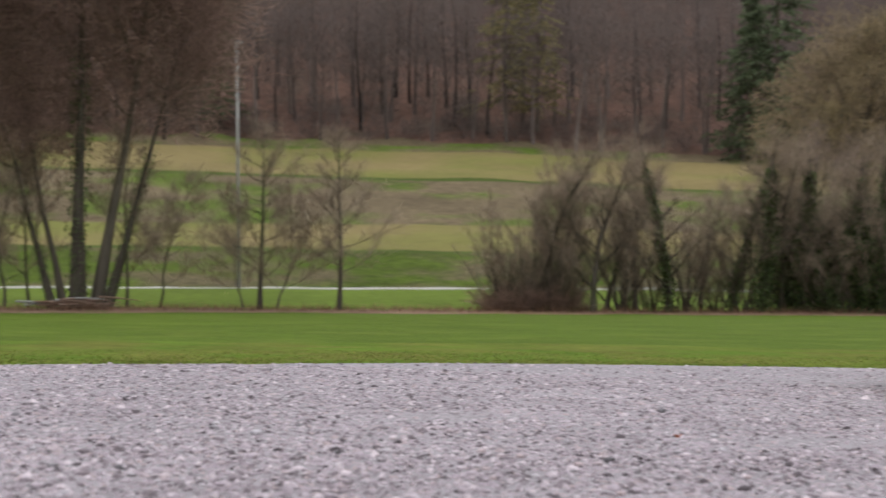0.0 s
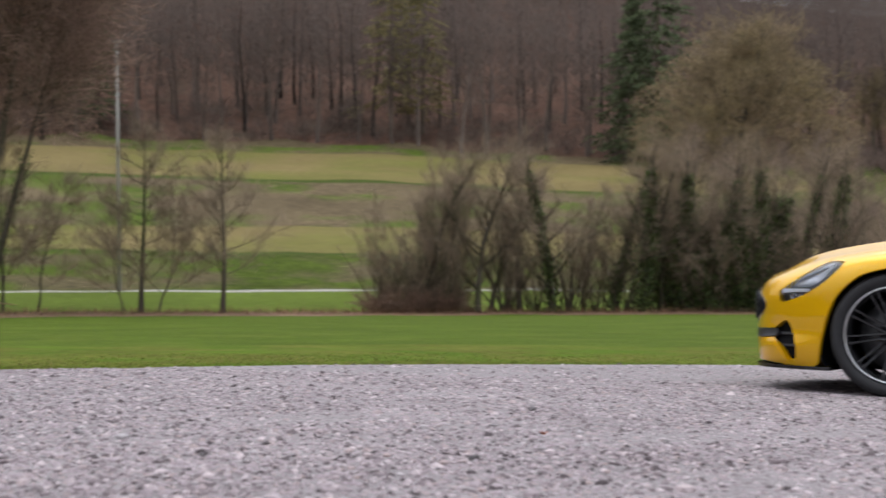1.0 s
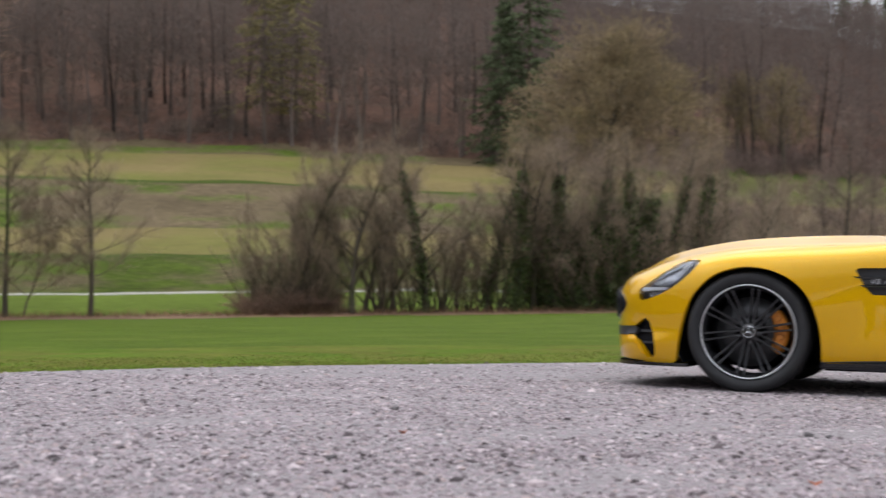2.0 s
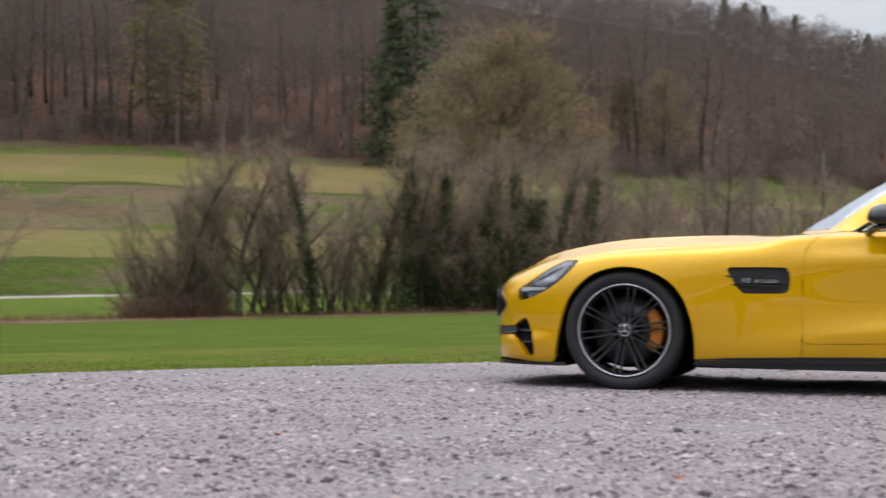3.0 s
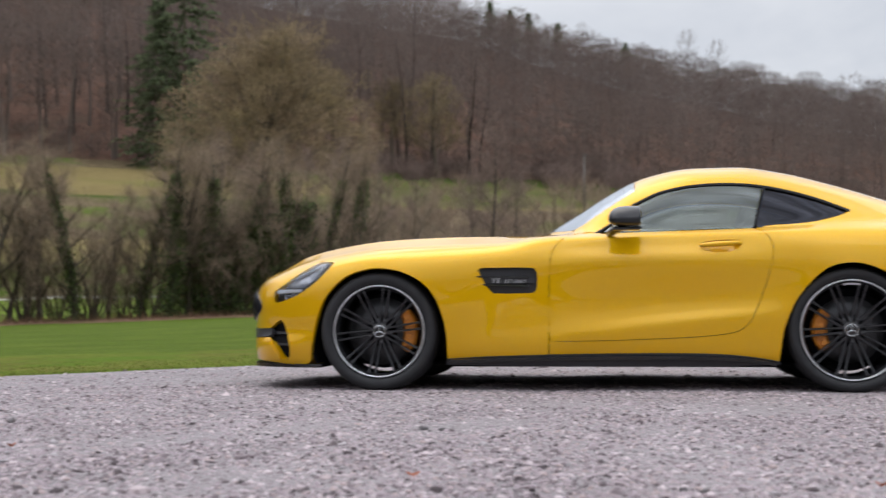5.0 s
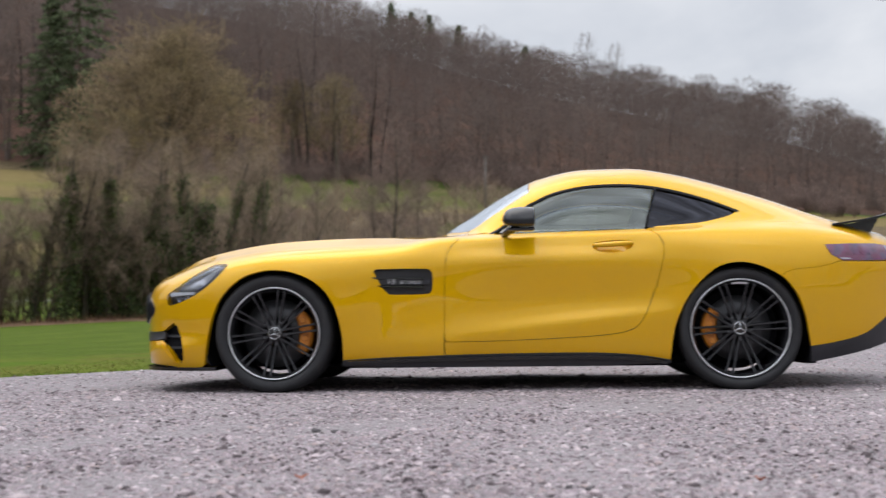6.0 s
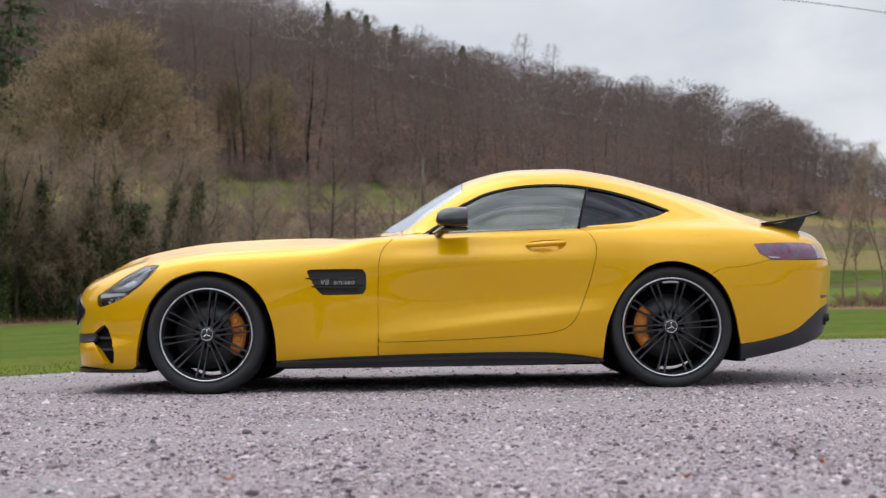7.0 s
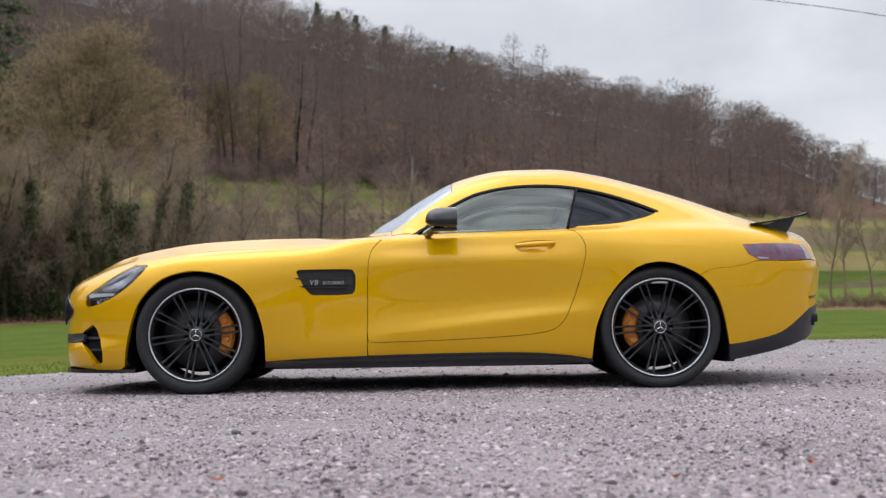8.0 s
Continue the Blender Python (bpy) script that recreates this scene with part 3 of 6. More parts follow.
def shell(name, mat, xa, xb, ua, ub, nx=60, nu=24, label="", parent=None, off=0.0, xs_at=None, sides=(-1, 1)):
    """A panel across the car's whole width between two section places."""
    bm = bmesh.new()
    us = list(np.linspace(ua, ub, nu))
    rows = []
    for i in range(nx):
        row = []
        for side in sides:
            for u in (us if side < 0 else us[::-1]):
                lo, hi = xs_at(u) if xs_at else (xa, xb)
                x = lo + (hi - lo) * i / (nx - 1)
                w, z = loft_at(np.array(x), np.array(u))
                if side > 0 and ub >= 12 and u == us[-1]:
                    continue
                row.append(bm.verts.new((x, side * (float(w) + (off if w > 0.3 else 0)), float(z) + off * 0.7)))
        rows.append(row)
    for a, b in zip(rows, rows[1:]):
        for j in range(len(a) - 1):
            if ub < 12 and j == len(us) - 1:
                continue
            bm.faces.new((a[j], a[j + 1], b[j + 1], b[j]))
    bmesh.ops.recalc_face_normals(bm, faces=bm.faces)
    if sum(f.normal.z for f in bm.faces) < 0:
        bmesh.ops.reverse_faces(bm, faces=bm.faces[:])
    return part(name, bm, mat, parent or car, label)


def box(name, size, at, mat, parent, bevel=0.01, rot=(0, 0, 0), label="", taper=None):
    bm = bmesh.new()
    bmesh.ops.create_cube(bm, size=1)
    for v in bm.verts:
        k = taper if taper and v.co.z > 0 else (1, 1)
        v.co = Vector((v.co.x * size[0] * k[0], v.co.y * size[1] * k[1], v.co.z * size[2]))
    if bevel:
        bmesh.ops.bevel(bm, geom=bm.edges[:], offset=bevel, segments=3, affect="EDGES", profile=0.5)
    bmesh.ops.transform(bm, matrix=pose(*at, *rot), verts=bm.verts)
    return part(name, bm, mat, parent, label)


def lathe(profile, n=64, axis_y=True):
    """A ring turned round the y axis from (radius, y) points."""
    bm = bmesh.new()
    rings = []
    for i in range(n):
        a = 2 * math.pi * i / n
        rings.append([bm.verts.new((r * math.cos(a), y, r * math.sin(a))) for r, y in profile])
    for i in range(n):
        p, q = rings[i], rings[(i + 1) % n]
        for j in range(len(profile) - 1):
            bm.faces.new((p[j], p[j + 1], q[j + 1], q[j]))
    bmesh.ops.remove_doubles(bm, verts=bm.verts, dist=1e-6)
    bmesh.ops.recalc_face_normals(bm, faces=bm.faces)
    return bm


def tube(name, pts, radius, mat, parent, label="", closed=False, sides=10):
    """A round bar along points."""
    bm = bmesh.new()
    rings = []
    n = len(pts)
    for i, p in enumerate(pts):
        p = Vector(p)
        a, b = Vector(pts[i - 1 if (i or closed) else 0]), Vector(pts[(i + 1) % n if (closed or i < n - 1) else i])
        t = (b - a).normalized()
        side = t.cross(Vector((0, 0, 1)) if abs(t.z) < 0.9 else Vector((0, 1, 0))).normalized()
        up = side.cross(t)
        r = radius[i] if isinstance(radius, (list, tuple)) else radius
        rings.append([bm.verts.new(p + r * (math.cos(2 * math.pi * k / sides) * side + math.sin(2 * math.pi * k / sides) * up)) for k in range(sides)])
    for i in range(n if closed else n - 1):
        for k in range(sides):
            bm.faces.new((rings[i][k], rings[i][(k + 1) % sides], rings[(i + 1) % n][(k + 1) % sides], rings[(i + 1) % n][k]))
    if not closed:
        bm.faces.new(rings[0][::-1])
        bm.faces.new(rings[-1])
    bmesh.ops.recalc_face_normals(bm, faces=bm.faces)
    return part(name, bm, mat, parent, label)


# ---------------- body panels ----------------
ARCH_F = curve_through([(-1.721, .161), (-1.708, .257), (-1.690, .352), (-1.653, .472), (-1.599, .562), (-1.50, .650), (-1.38, .690), (-1.285, .696),
                        (-1.174, .675), (-1.063, .619), (-.984, .532), (-.939, .421), (-.917, .309), (-.913, .182)])
ARCH_R = curve_through([(.922, .169), (.935, .28), (.956, .375), (1.012, .5), (1.092, .604), (1.187, .681), (1.298, .707), (1.408, .69), (1.532, .628),
                        (1.61, .538), (1.657, .427), (1.684, .3), (1.695, .236)])
LAMP = curve_through([(-1.962, .569), (-1.881, .619), (-1.795, .675), (-1.71, .722), (-1.658, .737), (-1.603, .738), (-1.587, .728), (-1.617, .687),
                      (-1.681, .624), (-1.748, .577), (-1.818, .54), (-1.909, .509), (-1.946, .506), (-1.960, .520)], 4)
lamp_back = LAMP[24]
seam_at = 18                                            # place on ARCH_F
DUCT = [(-2.112, .350), (-1.995, .355), (-1.948, .387), (-1.917, .403), (-1.891, .38), (-1.865, .313), (-1.85, .242), (-1.853, .194), (-1.866, .172),
        (-1.900, .173), (-1.93, .219), (-1.974, .284), (-1.997, .303), (-2.062, .299), (-2.115, .297)]
VENT = curve_through([(-.735, .680), (-.724, .690), (-.699, .694), (-.446, .693), (-.413, .680), (-.401, .652), (-.402, .590), (-.413, .562), (-.445, .550),
                      (-.621, .549), (-.655, .556), (-.69, .594)], 3)
DOOR = curve_through([(-.231, .876), (-.27, .847), (-.308, .802), (-.327, .744), (-.335, .617), (-.338, .45), (-.338, .310), (-.332, .288), (-.312, .280),
                      (-.18, .279), (.136, .287), (.453, .301), (.62, .316), (.70, .334), (.75, .366), (.79, .425), (.847, .567), (.883, .693), (.899, .772), (.891, .827),
                      (.862, .874), (.815, .903)], 5)
HANDLE = curve_through([(.500, .806), (.510, .822), (.545, .834), (.625, .840), (.70, .840), (.725, .826), (.722, .805), (.69, .783), (.63, .770), (.56, .772), (.515, .787), (.500, .806)], 3)[:-1]
SILL = curve_through([(-.913, .182), (-.626, .197), (-.182, .209), (.294, .214), (.578, .21), (.769, .194), (.922, .169)])

# front bumper side: ahead of the wheel, under the lamp, to the nose
bump = along(7, -2.165, -1.66, 26)
nose_under = [(x, float(loft_at(np.array(x), np.array(0.0))[1]) + .012) for x in np.linspace(-1.721, X0 + .002, 16)]
nose_cut = curve_through([(X0 + .002, .372), (-2.165, .382), (-2.141, .43), (-2.135, .50), (-2.143, .555), (-2.165, .585)], 4)
front_poly = (bump + LAMP[:15][::-1] + LAMP[::-1][:len(LAMP) - 24] + [ARCH_F[seam_at]] + ARCH_F[:seam_at][::-1] + nose_under[1:] + nose_cut)
front = skin("front_bumper", front_poly, P_YELLOW, gap=0.0, depth=0.03, hole=DUCT)
skin("air_duct", [(-2.10, .362), (-1.97, .372), (-1.90, .415), (-1.865, .36), (-1.84, .20), (-1.85, .165), (-1.905, .165), (-2.0, .285), (-2.10, .288)], P_DARK,
     "black lower air duct", off=-0.05, depth=0.0, gap=0)
for zz in (.322, .255):
    skin("duct_fin", [(-1.975 + (.322 - zz) * .55, zz + .012), (-1.855, zz + .012), (-1.853, zz - .002), (-1.97 + (.322 - zz) * .55, zz - .002)], P_BLACK, off=-0.022, depth=0.02, gap=0)
# black skin over the paint stands in for the duct's dark opening towards the nose
skin("intake_blade", [(-2.188, .352), (-2.10, .351), (-1.995, .352), (-1.975, .340), (-1.985, .312), (-2.06, .302), (-2.188, .297)], P_BLACK, "black skin in place of the duct's dark opening", off=0.012, depth=0.02, gap=0)
skin("winglet", [(-2.15, .292), (-2.06, .295), (-2.0, .297), (-1.965, .235), (-1.915, .182), (-1.920, .168), (-2.06, .163), (-2.15, .166)], P_YELLOW, off=0.006, depth=0.006, gap=0)
# front wing, from the seam over the arch to the door
fender = ([ARCH_F[seam_at], lamp_back] + LAMP[15:24][::-1] + along(7, -1.6597, -.262, 50) + DOOR[4:31] + dense([(-.340, .283), (-.340, .2055)], .03, False)
          + [p for p in SILL[::-1] if p[0] < -.35] + ARCH_F[seam_at + 1:-1][::-1])
skin("front_wing", fender, P_YELLOW, gap=0.0004, depth=0.018, hole=VENT)
# door, with the dished pull
door_poly = DOOR + along(8.0, .80, -.06, 30) + along(7.7, -.08, -.225, 6)
doors = skin("door", door_poly, P_YELLOW, gap=0.003, depth=0.018, hole=HANDLE)
# rear quarter
TAIL = [(1.78, .801), (1.90, .806), (2.09, .808), (2.171, .797), (2.211, .758), (2.232, .716), (2.10, .709), (1.88, .707), (1.815, .742)]
quarter = (DOOR[::-1][:] [:-40] + dense([(-.336, .283), (-.336, .207)], .03, False) + [p for p in SILL if p[0] > -.33] + ARCH_R[1:49]
           + curve_through([(1.535, .632), (1.60, .662), (1.728, .674), (1.815, .692), (1.846, .704)])[1:]
           + dense([(1.88, .707), (2.0, .708), (2.10, .709), (2.232, .716), (2.30, .705)], .05, False) + along(8, 2.30, .815, 60))
skin("rear_quarter", quarter, P_YELLOW, gap=0.0004, depth=0.018)
LOWER = curve_through([(1.695, .236), (1.827, .255), (2.005, .299), (2.12, .371), (2.205, .431), (2.30, .462), (2.332, .48)])
rear_b = (ARCH_R[48:] + LOWER[1:] + [(2.332, .66), (2.30, .703)] + dense([(2.30, .703), (2.232, .713), (2.10, .706), (1.88, .706)], .05, False)[1:]
          + curve_through([(1.535, .632), (1.60, .662), (1.728, .674), (1.815, .692), (1.846, .704)])[:0:-1])
skin("rear_bumper", rear_b, P_YELLOW, gap=0.0016, depth=0.02)
skin("rear_reflector", [(2.20, .502), (2.285, .513), (2.285, .498), (2.21, .488)], P_TAIL, "small red rear reflector", off=0.004, depth=0.01, gap=0)
under_r = [(x, float(loft_at(np.array(x), np.array(0.0))[1])) for x in np.linspace(2.33, 1.70, 20)]
skin("rear_diffuser", LOWER + under_r + [(1.70, .152)], P_BLACK, "black rear diffuser", off=0.004, depth=0.03, gap=0.001)
# black skirt under the doors, with its ledge
skirt = [p for p in SILL] + [(.93, .150), (.6, .140), (.2, .138), (-.3, .136), (-.7, .142), (-.92, .147)]
skin("side_skirt", skirt, P_BLACK, "black side skirt", off=0.006, depth=0.05, gap=0.001)
ledge = curve_through([(-.90, .176), (-.6, .184), (-.2, .193), (.3, .197), (.6, .193), (.8, .178), (.90, .160)])
skin("skirt_blade", ledge + [(x, z - .018) for x, z in ledge[::-1]], P_GLOSS, off=0.022, depth=0.02, gap=0)

# ---------------- top panels ----------------


def hood_range(u):
    return X0 + .003, -.395 + .19 * max(0.0, min(1.0, (10.8 - u) / .8))


shell("bonnet", P_YELLOW, 0, 0, 7, 12, 90, 34, xs_at=hood_range)
shell("roof", P_YELLOW, .150, 1.20, 10, 12, 50, 16)
shell("windscreen", P_SCREEN, 0, 0, 10, 12, 30, 16, "pale reflecting windscreen", xs_at=lambda u: (hood_range(u)[1] + .004, .147))
for sy in (-1, 1):
    shell("roof_rail", P_YELLOW, 1.2005, 1.905, 10, 11.3, 40, 14, sides=(sy,))
shell("rear_window", P_REARGLASS, 1.205, 1.90, 11.3, 12, 30, 14, "dark rear window")
shell("rear_deck", P_YELLOW, 1.905, X1, 8, 12, 30, 24)
TOP = curve_through([(-.085, .891), (.018, .958), (.117, 1.048), (.183, 1.085), (.283, 1.131), (.416, 1.162), (.548, 1.177), (.681, 1.179), (.813, 1.17), (.944, 1.148),
                     (1.075, 1.115), (1.204, 1.072), (1.314, 1.025), (1.344, 1.011)])
BOT = curve_through([(1.344, 1.011), (1.288, .981), (1.185, .953), (1.085, .936), (.923, .925), (.809, .918), (.469, .907), (.163, .902), (-.055, .894)])
# roof side: windscreen pillar, cant rail and rear pillar in one pressing
rail = (TOP[:-1] + [p for p in BOT if p[0] > .85] + along(8, .85, 1.905, 36)[:] + along(10, 1.905, -.20, 90) + along(8.4, -.205, -.10, 5))
skin("roof_side", rail, P_YELLOW, gap=0.0, depth=0.02)
n_top = len(TOP)
skin("cowl_side", [(-.30, .858), (-.06, .862), (-.045, .900), (-.10, .905), (-.16, .900), (-.22, .892), (-.30, .882)], P_YELLOW, off=-0.006, depth=0.0, gap=0)
inner_top = inset(TOP + [(p[0], p[1] - .02) for p in BOT[1:]], .013)[:n_top]
inner_top = [p for p in inner_top if p[0] < 1.33]
skin("window_trim", TOP + [(1.338, .998)] + inner_top[::-1], P_TRIM, "black window trim", off=0.003, depth=0.012, gap=0)


def cut_x(z):
    """The line between the door glass and the quarter glass."""
    return .806 + (z - .911) * (.877 - .806) / (1.148 - .911)


def top_z(x):
    return float(np.interp(x, [p[0] for p in inner_top], [p[1] for p in inner_top]))


def bot_z(x):
    q = sorted((p[0], p[1]) for p in BOT)
    return float(np.interp(x, [p[0] for p in q], [p[1] for p in q])) - .012


xt, xb = .871, .803
wf = [p for p in inner_top if p[0] < xt - .012] + [(xt - .005, top_z(xt))] + [(x, bot_z(x)) for x in np.linspace(xb - .005, -.05, 24)]
wr = [(xt + .005, top_z(xt))] + [p for p in inner_top if p[0] > xt + .012] + [(1.334, 1.000)] + [(x, bot_z(x) + .006) for x in np.linspace(1.30, xb + .02, 18)] + [(xb + .005, bot_z(xb))]
skin("side_window", wf, P_WINDOW, "reflecting tinted side window", off=-0.004, depth=0.0, gap=0.0)
skin("quarter_window", wr, P_REARGLASS, "dark tinted quarter window", off=-0.010, depth=0.0, gap=0.0)
for sy in (-1, 1):
    post = [(cut_x(z), sy * (half_width(cut_x(z), z) + .001), z) for z in np.linspace(.912, 1.146, 9)]
    tube("window_post", post, .0065, P_TRIM, car, sides=8)

# ---------------- lamps, grille, vents, handles ----------------
lamps = skin("headlamp", inset(LAMP, -.004), P_GREYLAMP, "grey headlamp with clear lens", off=-0.045, depth=0.0, gap=0)
for lamp, sy in zip(lamps, (-1, 1)):
    def spot(x, z, inw):
        return (x, sy * (half_width(x, z) - inw), z)
    for (x, z) in ((-1.873, .536), (-1.829, .541)):
        bm = lathe([(0, .0), (.010, -.001), (.014, -.007), (.016, -.010), (.017, -.010), (.017, .006)], 16)
        bmesh.ops.transform(bm, matrix=pose(*spot(x, z, .024), 0, 0, (-38 if sy < 0 else 38 + 180)), verts=bm.verts)
        part("projector", bm, P_SILVER, lamp)
    skin("reflector", [(-1.80, .668), (-1.70, .722), (-1.63, .729), (-1.66, .676), (-1.72, .616), (-1.775, .588), (-1.84, .590), (-1.895, .608)], P_SILVER, "bright silver reflector",
         off=-0.022, depth=0.010, gap=0, parent=lamp, sides=(sy,), dish=0.02)
    skin("daylight_bar", [(-1.948, .580), (-1.865, .580), (-1.778, .580), (-1.785, .564), (-1.856, .562), (-1.943, .556)], P_DRL, "white daylight bar", off=-0.012, depth=0.010, gap=0,
         parent=lamp, sides=(sy,))
    brow = [spot(-1.90 + .28 * k, .60 + .125 * k ** .85, .032) for k in np.linspace(0, .95, 12)]
    tube("lamp_brow", brow, .013, P_SILVER, lamp)
skin("headlamp_lens", LAMP, P_LENS, "clear lamp lens", off=0.0, depth=0.0, gap=0.001)
tails = skin("tail_lamp", TAIL, P_TAIL, "dark red tail lamp", off=0.004, depth=0.012, gap=0.002)
for t_ob, sy in zip(tails, (-1, 1)):
    skin("lens_tip", [(2.14, .799), (2.168, .792), (2.205, .757), (2.225, .720), (2.18, .718), (2.17, .76)], P_TAILCLEAR, off=0.0065, depth=0.004, gap=0, parent=t_ob, sides=(sy,))
    for k in range(4):
        skin("light_guide", [(1.90 + k * .045, .762), (1.935 + k * .045, .762), (1.942 + k * .045, .742), (1.907 + k * .045, .742)], P_TAIL, off=0.0062, depth=0.004, gap=0, parent=t_ob, sides=(sy,))
    skin("light_guide", [(1.86, .728), (1.935, .722), (1.925, .716), (1.875, .716)], P_TAILCLEAR, off=0.0062, depth=0.004, gap=0, parent=t_ob, sides=(sy,))

vents = skin("side_vent", inset(VENT, -.004), P_BLACK, "black side vent with two fins and lettering", off=-0.035, depth=0.0, gap=0)
for v_ob, sy in zip(vents, (-1, 1)):
    for z0, xa in ((.645, -.748), (.598, -.715)):
        fin = [(xa, z0 + .003), (-.45, z0 - .002), (-.45, z0 - .012), (xa + .02, z0 - .006)]
        skin("fin", fin, P_GLOSS, off=0.004, depth=0.03, gap=0, parent=v_ob, sides=(sy,))
    plate = skin("badge_plate", [(-.735, .638), (-.42, .634), (-.42, .606), (-.70, .606)], P_BLACK, off=-0.012, depth=0.01, gap=0, parent=v_ob, sides=(sy,))[0]
    for words, size, x, in (("V8", .042, -.662), ("BITURBO", .027, -.588)):
        cu = bpy.data.curves.new("lettering", "FONT")
        cu.body, cu.size, cu.extrude = words, size, .0015
        cu.space_character = 1.12
        cu.shear = .18
        cu.materials.append(P_LETTER)
        ob = new("lettering", cu)
        dg = bpy.context.evaluated_depsgraph_get()
        me = bpy.data.meshes.new_from_object(ob.evaluated_get(dg))
        bpy.data.objects.remove(ob)
        bpy.data.curves.remove(cu)
        w = half_width(x + .06, .62) - .002
        if sy < 0:
            me.transform(pose(x, -w, .608, 90, 0, 0))
        else:
            me.transform(pose(-1.08 - x, w, .608, 90, 0, 180))
        if not me.materials:
            me.materials.append(P_LETTER)
        child("lettering", me, v_ob, "silver lettering")

for d_ob, sy in zip(doors, (-1, 1)):
    skin("pull_dish", inset(HANDLE, -.003), P_YELLOW, off=-0.002, depth=0.0, gap=0, dish=0.022, parent=d_ob, sides=(sy,), step=(.012, .01))
    pts = []
    for k in np.linspace(0, 1, 15):
        x = .503 + .222 * k
        pts.append((x, sy * (half_width(x, .815) + .004 + .016 * math.sin(math.pi * min(1, max(0, (k * 1.1 - .05)))) ** .5), .811 + .012 * k))
    bar = tube("door_handle", pts, [.008 + .0075 * math.sin(math.pi * k) ** .6 for k in np.linspace(0.02, .98, 15)], P_YELLOW, d_ob, sides=14)

# radiator grille, wrapped round the nose
def nose_x(y, z):
    """How far forward the nose reaches at a half width."""
    zz = min(max(z, .25), .55)
    lo, hi = X0, -1.6
    if half_width(X0, zz) >= abs(y):
        return X0
    for _ in range(30):
        mid = (lo + hi) / 2
        lo, hi = (mid, hi) if half_width(mid, zz) < abs(y) else (lo, mid)
    return lo


grille = new("grille")
grille.parent = car
GR_W, GR_H, GR_Z = .69, .110, .487


def grille_point(r, a, proud):
    y, z = GR_W * r * math.cos(a), GR_Z + GR_H * r * math.sin(a)
    return nose_x(y, z) - proud, y * (1 + proud * .8), z


turns = np.linspace(0, 2 * math.pi, 72, endpoint=False)
tube("grille_frame", [grille_point(1, a, .002) for a in turns], .003, P_GLOSS, grille, "gloss black grille frame", closed=True)
bm = bmesh.new()
rings = [[bm.verts.new(grille_point(r, a, pr)) for a in turns] for r, pr in ((1, -.006), (1, .002), (.97, .005), (.85, .008), (.6, .009), (.3, .010), (.02, .010))]
for p, q in zip(rings, rings[1:]):
    for i in range(72):
        bm.faces.new((p[i], p[(i + 1) % 72], q[(i + 1) % 72], q[i]))
bmesh.ops.recalc_face_normals(bm, faces=bm.faces)
part("grille_back", bm, P_DARK, grille)
for k in range(15):
    y = -.60 + 1.20 * k / 14
    h = GR_H * math.sqrt(max(0.0, 1 - (y / GR_W) ** 2)) * .90
    tube("grille_bar", [(nose_x(y, GR_Z + h * t) - .014 + .004 * abs(t), y * 1.01, GR_Z + h * t) for t in (-1, -.5, 0, .5, 1)], .0045, P_GREYLAMP, grille, sides=6)
bm = lathe([(0, -.02), (.062, -.018), (.066, -.012), (.066, .01)], 28)
bmesh.ops.transform(bm, matrix=pose(X0 - .006, 0, .487, 0, 0, -90), verts=bm.verts)
part("badge_disc", bm, P_CHROME, grille)
bm = lathe([(0, -.010), (.024, -.009), (.030, -.005), (.030, .012)], 24)
bmesh.ops.transform(bm, matrix=pose(-2.10, 0, float(loft_at(np.array(-2.10), np.array(11.9))[1]), 0, 0, -90) @ pose(0, 0, 0, -58), verts=bm.verts)
part("bonnet_badge", bm, P_CHROME, car, "small round chrome bonnet badge")
# nose cap behind the grille, lower centre intake and the splitter
bm = bmesh.new()
zs_n = np.linspace(float(LOFT[0, 0, 1]), float(LOFT[0, -1, 1]), 24)
cap = [[bm.verts.new((X0 + .004, s * half_width(X0, z), z)) for s in (-1, -.5, 0, .5, 1)] for z in zs_n]
for a, b in zip(cap, cap[1:]):
    for j in range(4):
        bm.faces.new((a[j], b[j], b[j + 1], a[j + 1]))
bmesh.ops.recalc_face_normals(bm, faces=bm.faces)
part("nose_panel", bm, P_BLACK, car)
bm = bmesh.new()
plan = [(-1.64, -.90), (-1.72, -.895), (-1.85, -.85), (-1.98, -.78), (-2.08, -.66), (-2.14, -.5), (-2.175, -.28), (-2.185, 0)]
plan = curve_through(plan, 4)
plan = plan + [(x, -y) for x, y in plan[::-1][1:]]
for z0, z1, pr in ((.128, .148, .012),):
    low_v = [bm.verts.new((x - pr, y * 1.0, z0)) for x, y in plan]
    top_v = [bm.verts.new((x - pr * .6, y, z1)) for x, y in plan]
    for i in range(len(plan) - 1):
        bm.faces.new((low_v[i], low_v[i + 1], top_v[i + 1], top_v[i]))
    bm.faces.new(top_v)
    bm.faces.new(low_v[::-1])
bmesh.ops.recalc_face_normals(bm, faces=bm.faces)
part("front_splitter", bm, P_GLOSS, car, "black front splitter", smooth_on=False)
# underbody pan
bm = bmesh.new()
ys = [(-1.66, .80), (-1.70, .55), (-.94, .55), (-.90, .86), (.92, .86), (.95, .55), (1.68, .55), (1.70, .78), (1.76, .74)]
up = [bm.verts.new((x, -y, .16)) for x, y in ys] + [bm.verts.new((x, y, .16)) for x, y in ys[::-1]]
dn = [bm.verts.new((v.co.x, v.co.y, .135)) for v in up]
for i in range(len(up)):
    j = (i + 1) % len(up)
    bm.faces.new((up[i], up[j], dn[j], dn[i]))
bm.faces.new(up)
bm.faces.new(dn[::-1])
